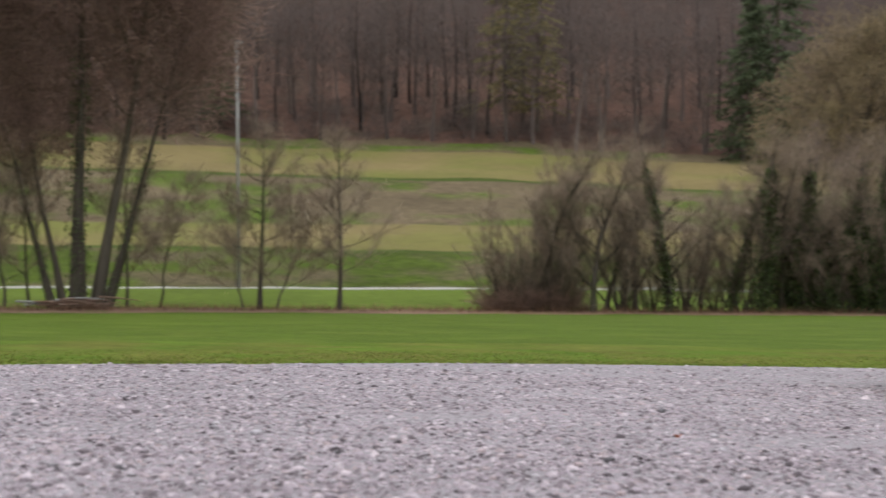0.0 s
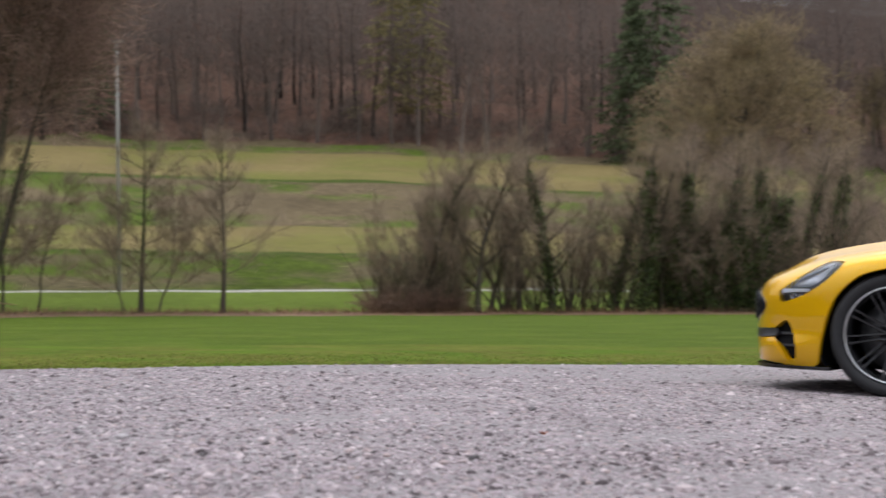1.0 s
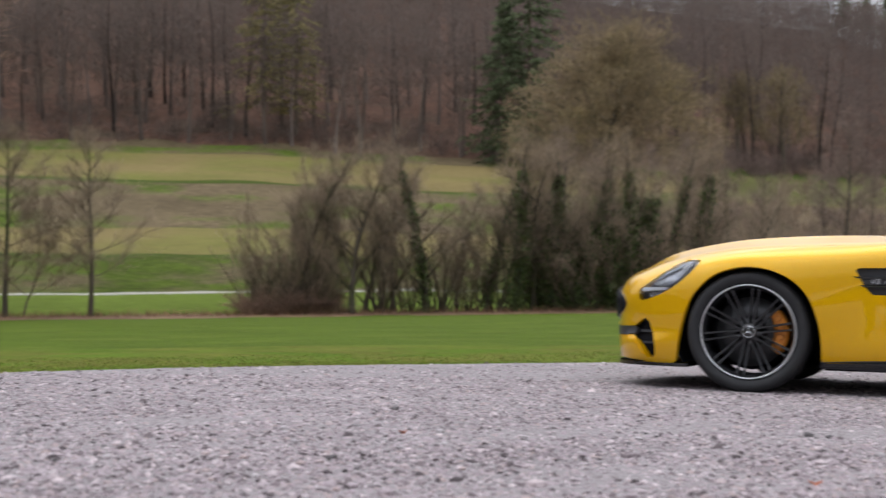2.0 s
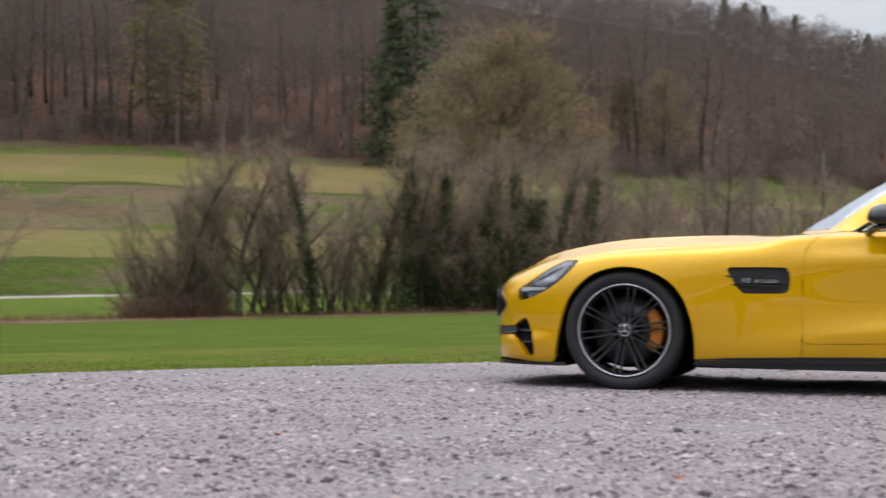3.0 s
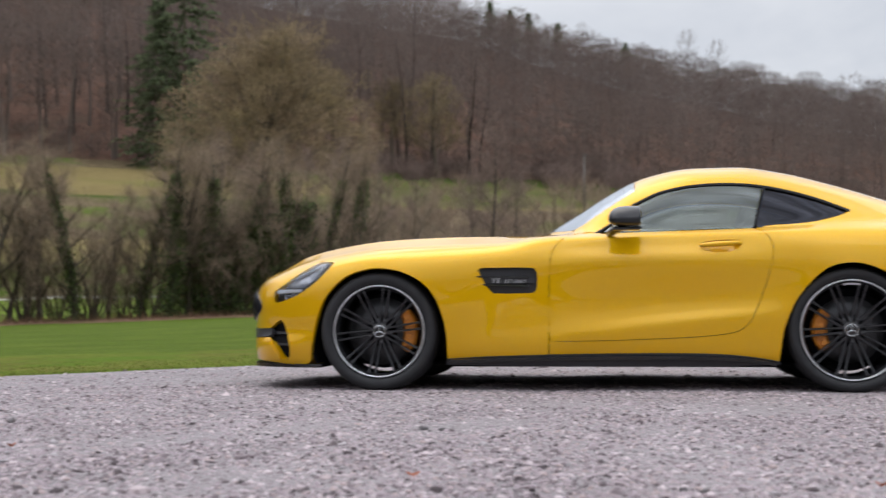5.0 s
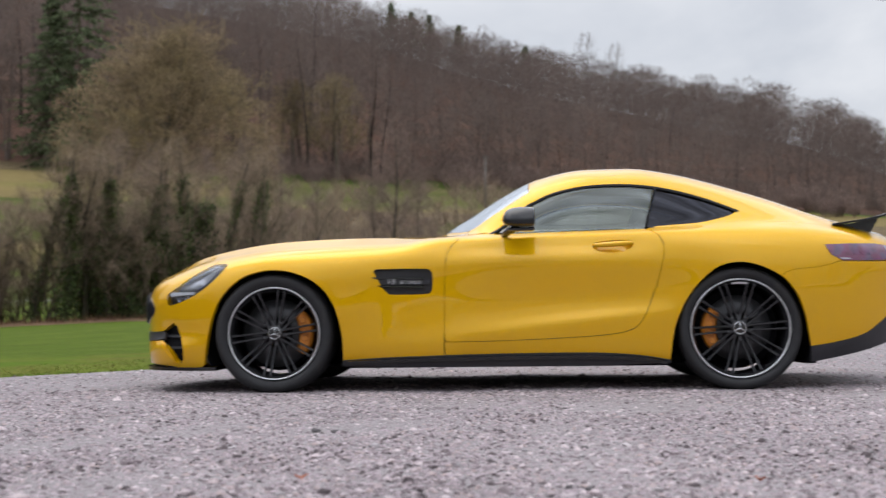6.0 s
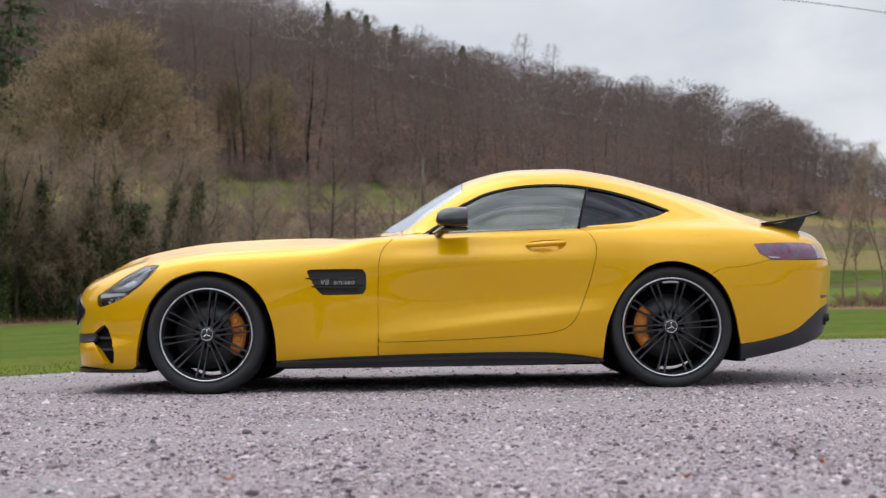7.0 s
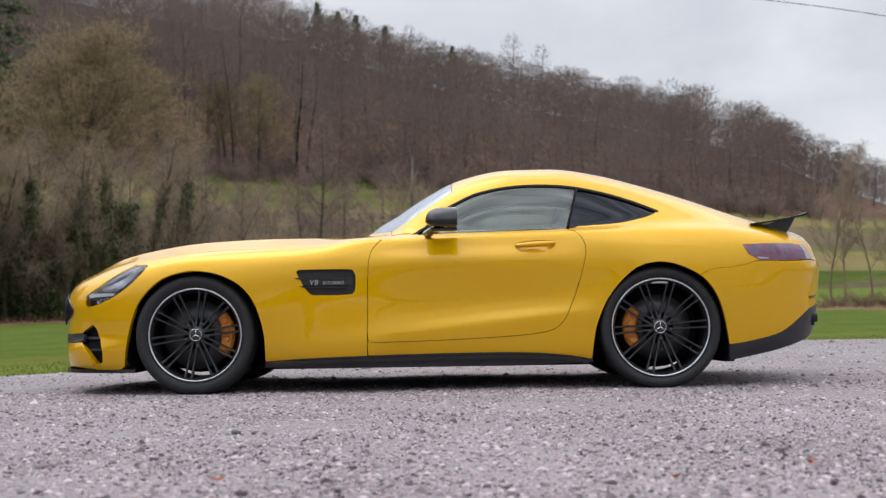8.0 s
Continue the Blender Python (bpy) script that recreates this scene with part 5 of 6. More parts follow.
def ivy_round(seed, pts, top, thick, count, size=0.09):
    rng = np.random.default_rng(seed)
    s = Soup()
    line = np.array(pts)
    t = rng.uniform(0, 1, count) ** 0.9 * top
    p = np.stack([np.interp(t, np.linspace(0, 1, len(line)), line[:, k]) for k in range(3)], 1)
    a = rng.uniform(0, 2 * math.pi, count)
    bulge = np.array([0.6 + 0.6 * noise.noise((q[2] * 1.1 + seed, b * .8, q[2] * 1.3)) for q, b in zip(p, a)])
    r = np.abs(rng.normal(size=count)) * thick * bulge * (1.15 - t) + 0.1
    p = p + np.stack([np.cos(a) * r, np.sin(a) * r, rng.normal(size=count) * 0.12], 1)
    s.leaves(p, size * rng.uniform(0.6, 1.3, count), rng)
    return s


def volume(seed, count, base, top, radius, length, width, power=0.55, clump=0.0, up=0.9, material_scale=1.0):
    """Twigs that fill a crown between two heights, wide in the middle."""
    rng = np.random.default_rng(seed)
    s = Soup()
    t = rng.uniform(0, 1, count)
    a = rng.uniform(0, 2 * math.pi, count)
    prof = np.sin(math.pi * np.clip(t * 0.86 + 0.10, 0, 1)) ** power
    r = radius * prof * np.sqrt(rng.uniform(0.02, 1, count))
    p = np.stack([np.cos(a) * r, np.sin(a) * r, base + (top - base) * t], 1)
    if clump:
        keep = np.array([noise.noise(tuple(q * clump + seed)) for q in p]) > rng.uniform(-0.55, 0.30, count)
        p, a = p[keep], a[keep]
    n = len(p)
    d = units(np.stack([np.cos(a) * .6, np.sin(a) * .6, np.full(n, up)], 1) + rng.normal(size=(n, 3)) * .55)
    s.blades(p, d, length * rng.uniform(.5, 1.3, n), width, rng)
    return s


def shrub(seed, height, stems, spread, twigs, twig_len, arch=0.0, twig_w=0.010):
    """Many thin stems from one foot."""
    rng = np.random.default_rng(seed)
    wood, fine = Soup(), Soup()
    for k in range(stems):
        a = rng.uniform(0, 2 * math.pi)
        foot = np.array((math.cos(a), math.sin(a), 0)) * rng.uniform(0, 0.35) * spread * height
        d = unit(np.array((math.cos(a) * spread, math.sin(a) * spread, 1.0)) + rng.normal(size=3) * 0.18)
        ln = height * rng.uniform(0.55, 1.05)
        sp = [foot]
        for i in range(6):
            d = unit(d + rng.normal(size=3) * 0.10 + np.array((math.cos(a) * arch, math.sin(a) * arch, -arch * 0.9 * i / 2)))
            sp.append(sp[-1] + d * ln / 6)
        r = 0.026 * rng.uniform(0.6, 1.6) * (height / 4) ** 0.5
        wood.tube(sp, [r * (1 - 0.85 * i / 6) for i in range(7)], 4)
        m = max(1, twigs // stems)
        line = np.array(sp)
        x = rng.uniform(0.8, 5.99, m)
        i = x.astype(int)
        q = line[i] + (line[i + 1] - line[i]) * (x - i)[:, None]
        dv = units(units(line[i + 1] - line[i]) * .9 + units(rng.normal(size=(m, 3))) * 0.8)
        tl = twig_len * rng.uniform(0.4, 1.2, m)
        fine.blades(q, dv, tl, twig_w, rng)
        for _ in range(2):
            fine.blades(q + dv * (tl * rng.uniform(.2, .8, m))[:, None], units(dv + rng.normal(size=(m, 3)) * 0.6), tl * 0.6, twig_w * .75, rng)
    return wood, fine


def plumb(az):
    """Degrees by which upright things lean to the left of the lot's normal: the lot is not quite level."""
    return float(np.interp(az, [-60, -33.5, -15.2, 0, 20], [4.3, 2.0, 0.43, -0.9, -2.3]))


def stand(az, r, sink=0.1, turn=0.0, lean=0.0, scale=1.0):
    """The pose of a thing that stands at a bearing and distance from the lot."""
    x, y, z = spot_at(az, r)
    return pose(x, y, z - sink, 0, 0, -az) @ pose(0, 0, 0, 0, lean - plumb(az), 0) @ pose(0, 0, 0, 0, 0, turn) @ Matrix.Scale(scale, 4)


def spot_at(az, r):
    x, y = CX + r * math.sin(radians(az)), CY + r * math.cos(radians(az))
    return x, y, ground_z(x, y)


MODELS = {}
w, fn, p = grow(11, 10, .10, base=.38, spread=.17, limbs=26, subs=8, twigs=2600, twig_len=.55, twig_w=.0065, rise=.55, wander=.012, fuzz=1.2, taper=2.1, limb_r=.16)
fn.add(*volume(111, 13000, 3.9, 10.2, 1.9, .36, .0080, power=.4, clump=.7, up=.1).arrays())
MODELS["alder"] = [plant("alder_tree", "tall bare alder with leaning grey-brown stem on the field margin", "tree", "trees of the hedgerow", w, fn, M_BARKDARK, M_ALDERTWIG,
                         [("ivy", ivy_round(3, p, .34, .05, 1500, .022), M_IVY)])]
w, fn, p = grow(12, 10, .10, base=.30, spread=.17, limbs=28, subs=8, twigs=2600, twig_len=.55, twig_w=.0065, rise=.45, wander=.014, fuzz=1.2, taper=2.1, limb_r=.16)
fn.add(*volume(112, 13000, 3.8, 10.0, 1.9, .36, .0080, power=.4, clump=.7, up=.1).arrays())
MODELS["alder"].append(plant("alder_tree", "tall bare alder with a broad reddish crown on the field margin", "tree", "trees of the hedgerow", w, fn, M_BARK, M_ALDERTWIG))
for sd in (21, 22):
    w, fn, p = grow(sd, 8, .115, base=.16, spread=.40, limbs=34, subs=6, twigs=2600, twig_len=.65, twig_w=.0055, rise=.32, wander=.006, limb_r=.2)
    MODELS.setdefault("slender", []).append(plant("young_tree", "slender bare young tree with thin spreading twigs", "tree", "trees of the hedgerow", w, fn, M_BARKDARK, M_TWIG))
w, fn, p = grow(25, 4, .034, base=.15, spread=.42, limbs=20, subs=5, twigs=1100, twig_len=.5, twig_w=.005, rise=.7, wander=.03)
MODELS["sapling"] = [plant("sapling", "small bare sapling at the field margin", "tree", "trees of the hedgerow", w, fn, M_BARKDARK, M_TWIG)]
for sd, ivy in ((31, 0), (32, 900), (33, 0), (34, 1700)):
    w, fn, p = grow(sd, 8, .135, base=.10, spread=.34, limbs=20, subs=8, twigs=1500, twig_len=.75, twig_w=.0055, rise=.85, wander=.035, fuzz=.6, limb_r=.42, taper=.65)
    MODELS.setdefault("hedge", []).append(plant("hedgerow_tree", "ivy-clad bare hedgerow tree with upswept branches" if ivy else "bare hedgerow tree with upswept grey-brown branches", "tree",
                                                "trees of the hedgerow", w, fn, M_BARKDARK, M_TWIG, [("ivy", ivy_round(sd, p, .78, .50 if ivy > 1000 else .2, ivy * 3, .07), M_IVY)] if ivy else None))
for sd in (41, 42):
    w, fn, p = grow(sd, 8, .055, base=.2, spread=.24, limbs=18, subs=5, twigs=1000, twig_len=.5, twig_w=.0055, rise=1.3, wander=.04)
    MODELS.setdefault("thin", []).append(plant("thin_tree", "thin bare tree with pale brown twigs", "tree", "trees of the hedgerow", w, fn, M_TWIG, M_TWIG))
w, fn, p = grow(45, 12, .15, base=.2, spread=.26, limbs=26, subs=5, twigs=1500, twig_len=.8, twig_w=.010, rise=.8, wander=.01, fuzz=1.0)
MODELS["tall"] = [plant("meadow_tree", "tall bare tree with a straight dark trunk in the meadow", "tree", "trees in the meadow", w, fn, M_BARKDARK, M_TWIGRED)]
for sd in (51, 52):
    w, fn = shrub(sd, 4, 26, .30, 1300, .60, twig_w=.0055)
    MODELS.setdefault("shrub", []).append(plant("shrub", "bare upright hedgerow shrub of many thin stems", "shrub", "shrubs of the hedgerow", w, fn, M_BARKDARK, M_TWIG))
w, fn = shrub(55, 2.4, 60, .62, 2400, .42, arch=.07, twig_w=.006)
MODELS["bramble"] = [plant("bramble_bush", "low tangled brown bramble mound", "shrub", "brambles of the hedgerow", w, fn, M_BRAMBLE, M_BRAMBLE)]
rng = np.random.default_rng(57)
iv = Soup()
ang, hh = rng.uniform(0, 2 * math.pi, 5600), rng.uniform(0, 1, 5600)
wob = np.array([0.75 + 0.5 * noise.noise((math.cos(q) * 1.6, math.sin(q) * 1.6, e * 3.6)) for q, e in zip(ang, hh)])
rad = (1.2 - .55 * hh) * wob * rng.uniform(.5, 1.05, 5600)
iv.leaves(np.stack([np.cos(ang) * rad, np.sin(ang) * rad, hh * 4.5], 1), .08 * rng.uniform(.6, 1.3, 5600), rng)
w, fn = shrub(58, 4.5, 20, .3, 1500, .5)
MODELS["ivybush"] = [plant("ivy_bush", "dense dark green ivy-covered bush", "shrub", "shrubs of the hedgerow", w, fn, M_BARKDARK, M_TWIG, [("ivy", iv, M_IVY)])]

# bearing from the lot in degrees, distance, height, turn, lean
ALDERS = [(-50.36, 59, 17, 10, -12), (-49.9, 59.6, 18, 80, -6), (-49.32, 58.6, 19, 150, 2.5), (-48.62, 59.4, 16, 220, 8.5), (-48.15, 59, 12.5, 300, 14), (-53.8, 60, 17, 30, -4)]
YOUNG = [(-41.63, 57, 8.2, 0, 1), (-38.16, 57, 8, 120, 1)]
SAPLINGS = [(-42.36, 57, 4.6, 50, -10), (-40.89, 57, 4.6, 200, 14), (-52.3, 60, 6.5, 10, 0), (-51.3, 60.5, 7, 100, -4), (-47.3, 60, 7.2, 280, 2), (-45.9, 60, 5.6, 45, 9)]
HEDGE_TREES = [(-29.3, 58, 8.2, 200, 4), (-28.42, 58.5, 7.6, 140, 2), (-26.92, 57, 8, 260, -2), (-26.35, 58, 7.2, 75, 4), (-25.07, 58, 7.4, 320, -1), (-23.64, 57, 8, 200, 3), (-22.26, 59, 6.6, 110, -3), (-20.93, 58, 7.2, 10, 0), (-19.74, 57.5, 8, 60, 3), (-18.84, 58.5, 7.4, 170, -4), (-17.85, 58, 7.8, 250, 2), (-16.69, 57.5, 7.6, 30, 0), (-15.55, 58, 7.4, 130, -3), (-14.73, 57, 7.8, 310, 2), (-13.07, 58, 8, 45, 0), (-11.44, 59, 7.8, 200, 2), (-9.57, 60, 6.4, 100, 0)]
SHRUBS = [(-31.1, 58.2, 3.6, 30, 0), (-30.3, 58.4, 4.6, 110, 0), (-29.6, 58, 3.6, 200, 0), (-29.1, 58.2, 4.8, 80, 0), (-28.5, 58, 4.4, 300, 0), (-25.68, 58, 4.6, 20, 0), (-24.33, 58.4, 4.2, 140, 0), (-22.98, 58, 4.4, 60, 0), (-21.65, 58.6, 4.2, 190, 0), (-20.45, 58.4, 4.4, 280, 0), (-18.32, 59, 4.6, 320, 0), (-17.16, 59, 4.6, 40, 0), (-28.04, 58.6, 4.8, 10, 0), (-12.32, 58, 4.4, 70, 0), (-10.56, 58, 4, 160, 0), (-8.57, 59, 4, 250, 0), (-7.99, 74, 5.5, 0, 0), (-2.5, 100, 6, 80, 0), (1.27, 96, 6, 140, 0), (3.53, 100, 5.5, 40, 0)]
SHRUBS += [(-25.9 + .78 * i, 60.5 + .6 * math.sin(i * 2.1), 4.6 + .9 * math.sin(i * 1.3), 47 * i, 0) for i in range(9, 17, 2)]
BRAMBLES = [(-31.5, 57.3, 1.5, 0, 0), (-30.9, 57.8, 2.5, 40, 0), (-30.2, 57.2, 2.1, 130, 0), (-29.7, 58.0, 3.2, 180, 0), (-28.9, 57.3, 2.2, 250, 0), (-28.2, 57.9, 2.9, 300, 0), (-27.4, 57.3, 1.5, 20, 0), (16.86, 59, 1.6, 0, 0), (18, 59.5, 1.8, 120, 0), (19.02, 59, 1.6, 240, 0)]
IVY_BUSHES = [(-18.5, 59.2, 4.0, 150, 0), (-17.2, 58, 4.2, 240, 0), (-16, 57.5, 4.4, 0, 0), (-14.98, 57.5, 4.8, 120, 0), (-15.08, 57.5, 5, 200, 0), (-13.95, 57.8, 5.6, 290, 0)]
MEADOW_TREES = [(-17.6, 88, 10.2, 20, 1), (-15.9, 84, 11, 200, -2), (-13.9, 92, 10.6, 80, 2), (-12.1, 88, 11, 310, 0), (-10.4, 96, 10, 150, -1), (-9.0, 90, 9, 260, 2), (-5.55, 84, 13, 0, 1), (-6.35, 88, 9.5, 130, -2), (-4.46, 92, 8.5, 230, 1)]
THIN_TREES = [(16.77, 60, 7.6, 40, 2), (17.27, 61, 6.8, 160, -2), (18.34, 60, 7.4, 300, 3), (19.58, 60, 7.6, 200, 0), (20.69, 61, 7, 90, 0), (-29.75, 57.6, 8.2, 60, -1), (-28.5, 57.8, 8.6, 190, 1), (-30.5, 58, 6.6, 250, -3)]
MODEL_H = {"alder": 10, "slender": 8, "sapling": 4, "hedge": 8, "thin": 8, "tall": 12, "shrub": 4, "bramble": 2.4, "ivybush": 4.5}
for kind, rows in (("alder", ALDERS), ("slender", YOUNG), ("sapling", SAPLINGS), ("hedge", HEDGE_TREES), ("shrub", SHRUBS), ("bramble", BRAMBLES),
                   ("ivybush", IVY_BUSHES), ("tall", MEADOW_TREES), ("thin", THIN_TREES)):
    used = set()
    for i, (az, r, h, turn, lean) in enumerate(rows):
        k = i % len(MODELS[kind]) if kind != "hedge" else (0, 2, 0, 2, 0, 1, 2, 1, 3, 0, 3, 1, 3, 3, 1, 3, 2)[i % 17]
        m = stand(az, r, .06, turn, lean, h / MODEL_H[kind])
        if k not in used:
            used.add(k)
            MODELS[kind][k].matrix_basis = m
        else:
            copy_thing(MODELS[kind][k], m)
    for k, ob in enumerate(MODELS[kind]):
        if k not in used:
            for c in list(ob.children):
                bpy.data.objects.remove(c)
            bpy.data.objects.remove(ob)

# the broad old tree behind the hedge, the mossy tree, the conifers
w, fn, p = grow(61, 21, .5, base=.24, spread=.46, limbs=34, subs=13, twigs=6000, twig_len=1.2, twig_w=.03, rise=.34, wander=.02, crown_pow=.42, droop=.03, fuzz=1.5)
for sd in range(5):                                       # the crown is made of billows
    for k in range(8):
        v, f = volume(620 + sd * 10 + k, 1900, -1.9, 2.0, 2.8 + .7 * math.sin(k * 1.7 + sd), .55, .028, up=.1, clump=.6).arrays()
        a = k * .785 + sd * .4
        r_b, z_b = ((9.2, 6.6), (10.0, 9.4), (8.6, 12.6), (6.2, 15.6), (2.8, 17.8))[sd]
        fn.add(v + (math.cos(a) * r_b, math.sin(a) * r_b, z_b + .8 * math.sin(k * 2.3 + sd)), f)
oak = plant("old_tree", "broad round-crowned old tree with olive-brown bare twigs", "tree", "", w, fn, M_BARK, M_TWIGMOSS)
oak.matrix_basis = stand(-15.4, 128, scale=.93)
for az, r, hh, sd in ((-8.0, 197, 15.5, 62), (-10.0, 203, 13.5, 66)):
    w, fn, p = grow(sd, hh, .35, base=.22, spread=.40, limbs=26, subs=8, twigs=1700, twig_len=1.1, twig_w=.022, rise=.6, wander=.02, fuzz=1.5)
    fn.add(*volume(sd + 1, 1500, hh * .30, hh * 1.03, hh * .33, 1.1, .032, power=.6, up=.5, clump=.4).arrays())
    plant("mossy_tree", "mossy yellow-brown bare tree at the wood's edge", "tree", "trees at the wood's edge", w, fn, M_BARK, M_LICHEN).matrix_basis = stand(az, r)


def conifer(seed, height, radius, bare=0.06, whorls=30, per=9, needles=20, leaf=.26, fall=.75):
    rng = np.random.default_rng(seed)
    wood, fine = Soup(), Soup()
    pts = [np.array((rng.normal() * .04 * i, rng.normal() * .04 * i, height * i / 6)) for i in range(7)]
    wood.tube(pts, [.36 * (1 - i / 6.3) for i in range(7)], 6)
    for k in range(whorls):
        t = bare + (1 - bare) * (k + rng.uniform(0, .6)) / whorls
        ln = radius * (1 - t) ** fall * rng.uniform(.75, 1.15) + .25
        for j in range(per):
            a = rng.uniform(0, 2 * math.pi)
            d = unit(np.array((math.cos(a), math.sin(a), rng.uniform(-.35, .1))))
            p0 = np.array((0, 0, height * t))
            bl = ln * rng.uniform(.6, 1.1)
            tip = p0 + d * bl + np.array((0, 0, -.12 * bl))
            wood.tube([p0, tip], [.035, .01], 3)
            q = p0 + (tip - p0) * rng.uniform(.15, 1.0, needles)[:, None]
            fine.leaves(q + rng.normal(size=q.shape) * (.2, .2, .12), leaf * rng.uniform(.7, 1.4, needles), rng)
            fine.blades(q, units(d + rng.normal(size=q.shape) * .6 + (0, 0, -.4)), rng.uniform(.4, 1.0, needles), .09, rng)
    return wood, fine


for az, r, hh, rad, sd in ((-19.1, 192, 42, 11.0, 71), (-20.2, 196, 27, 7.5, 72), (-43.6, 204, 36, 5.0, 73), (-45.6, 212, 33, 5.0, 74)):
    w, fn = conifer(sd, hh, rad)
    plant("spruce", "tall dark green spruce at the wood's edge", "tree", "conifers at the wood's edge", w, fn, M_BARKDARK, M_NEEDLE).matrix_basis = stand(az, r)
for az, r, hh, rad, sd in ((-30.9, 203, 32, 7.0, 75), (-29.5, 205, 28, 6.5, 76)):
    w, fn = conifer(sd, hh, rad, bare=.16, whorls=24, per=8, needles=20, leaf=.16, fall=.5)
    plant("larch", "tall pale olive conifer at the wood's edge", "tree", "conifers at the wood's edge", w, fn, M_BARK, M_PINE).matrix_basis = stand(az, r)

# ---------------- the wood on the hill, and an added belt behind the lot ---


def forest():
    rng = np.random.default_rng(5)
    stock = []
    for sd in range(10):
        hh = (19, 22, 20, 24, 18, 21, 23, 20, 22, 19)[sd]
        w, fn, p = grow(200 + sd, hh, .27, base=.36, spread=.20, limbs=9, subs=0, twigs=45, twig_len=1.6, twig_w=.035, rise=1.1, wander=.012, sides=(5, 3, 3), segs=3)
        fn.add(*volume(400 + sd, 500, hh * .32, hh * 1.0, hh * .17, 1.7, .052, power=.5).arrays())
        stock.append([w.arrays(), fn.arrays()])
    hill = []
    for sd in range(8):
        hh = (13, 15, 14, 16, 12, 15, 14, 13)[sd]
        w, fn, p = grow(260 + sd, hh, .15, base=.25, spread=.22, limbs=6, subs=0, twigs=20, twig_len=1.6, twig_w=.035, rise=1.0, wander=.012, sides=(4, 3, 3), segs=2, taper=1.3)
        fn.add(*volume(460 + sd, 720, hh * .12, hh * 1.0, hh * .28, 1.15, .052, power=.45).arrays())
        hill.append([w.arrays(), fn.arrays()])
    low = []
    for sd in range(3):
        w, fn = shrub(300 + sd, 4.5, 10, .4, 90, 1.2, twig_w=.035)
        low.append(fn.arrays())
    parts_w, parts_t = [], []
    spots = []
    for r, step in ((201, 5.4), (206, 6.0), (213, 6.5), (222, 7.0), (232, 6.5), (244, 6.5), (257, 6.5), (270, 6.5), (284, 6.5), (298, 6.5), (312, 6.5), (326, 6.5), (340, 5.6), (354, 5.2), (367, 4.8), (378, 4.4), (388, 4.8)):
        az = -58.0
        while az < 25:
            az += math.degrees(step / r) * rng.uniform(.6, 1.4)
            rr = r + rng.normal() * 3.0
            if az > 16.4 and r < 240:
                continue
            if 11.9 < az < 12.7 and r > 340:
                continue
            spots.append((az, rr, r))
    for az, rr, r in spots:
        x, y, z = spot_at(az, rr)
        a, s = rng.uniform(0, 2 * math.pi), rng.uniform(.72, 1.12)
        if rr > 330:
            s *= .96
        if az > 15.2:
            s *= .75
        front = r < 230
        s *= float(np.interp(az, [-5, 4, 8, 12, 14.7, 16.4], [1, .9, .8, .68, .62, .55])) if front else 1.0
        c, sn = math.cos(a), math.sin(a)
        rot = np.array(((c, -sn, 0), (sn, c, 0), (0, 0, 1.0))) * s
        if rr > 320:
            rot = np.diag((1.4, 1.4, 1.0)) @ rot
        tilt = -math.tan(radians(plumb(az)))
        rot = np.array(((1, 0, tilt * math.cos(radians(az))), (0, 1, -tilt * math.sin(radians(az))), (0, 0, 1.0))) @ rot
        if front and az > -5.5:
            front, s = False, s * 1.35
        model = stock[rng.integers(len(stock))] if front else hill[rng.integers(len(hill))]
        for (vv, ff), store in zip(model, (parts_w, parts_t)):
            store.append((vv @ rot.T + (x, y, z - .2), ff))
    for r in (52, 58, 65):                                # unseen trees added behind the lot to darken the car's reflections
        for az in np.arange(78, 283, 5.4):
            x, y, z = spot_at((az + rng.uniform(-2, 2) + 180) % 360 - 180, r + rng.normal() * 2)
            s = rng.uniform(.7, 1.0)
            for (vv, ff), store in zip(hill[rng.integers(len(hill))], (parts_w, parts_t)):
                store.append((vv * s + (x, y, z - .2), ff))
    for k in range(420):                                  # undergrowth along the edge
        az, rr = rng.uniform(-62, 16), 199 + rng.exponential(6)
        x, y, z = spot_at(az, rr)
        tv, tf = low[rng.integers(3)]
        s = rng.uniform(.5, 1.2)
        parts_t.append((tv * (s, s, s) + (x, y, z), tf))
    for az, rr, h in ((3.1, 372, .92), (4.4, 374, .86), (8.3, 376, .66), (-1.5, 376, .72)):  # a few stand above the ridge
        x, y, z = spot_at(az, rr)
        for (vv, ff), store in zip(stock[3], (parts_w, parts_t)):
            store.append((vv * h * .95 + (x, y, z), ff))
    out = []
    for name, store, mat, lab in (("wood_trunks", parts_w, M_FORTRUNK, "grey-brown trunks of the bare wood on the hill and of an added unseen belt"), ("wood_twigs", parts_t, M_FORTWIG, "dense brown bare twigs of the wood on the hill and of an added unseen belt")):
        shift = np.cumsum([0] + [len(vv) for vv, ff in store])
        me = array_mesh(name, np.concatenate([vv for vv, ff in store]), np.concatenate([ff + n for (vv, ff), n in zip(store, shift)]), mat)
        tagged(new(name, me), lab, "wood", kind="stuff")
        out.append(len(me.polygons))
    return out, len(spots)


FOREST_SIZE = forest()


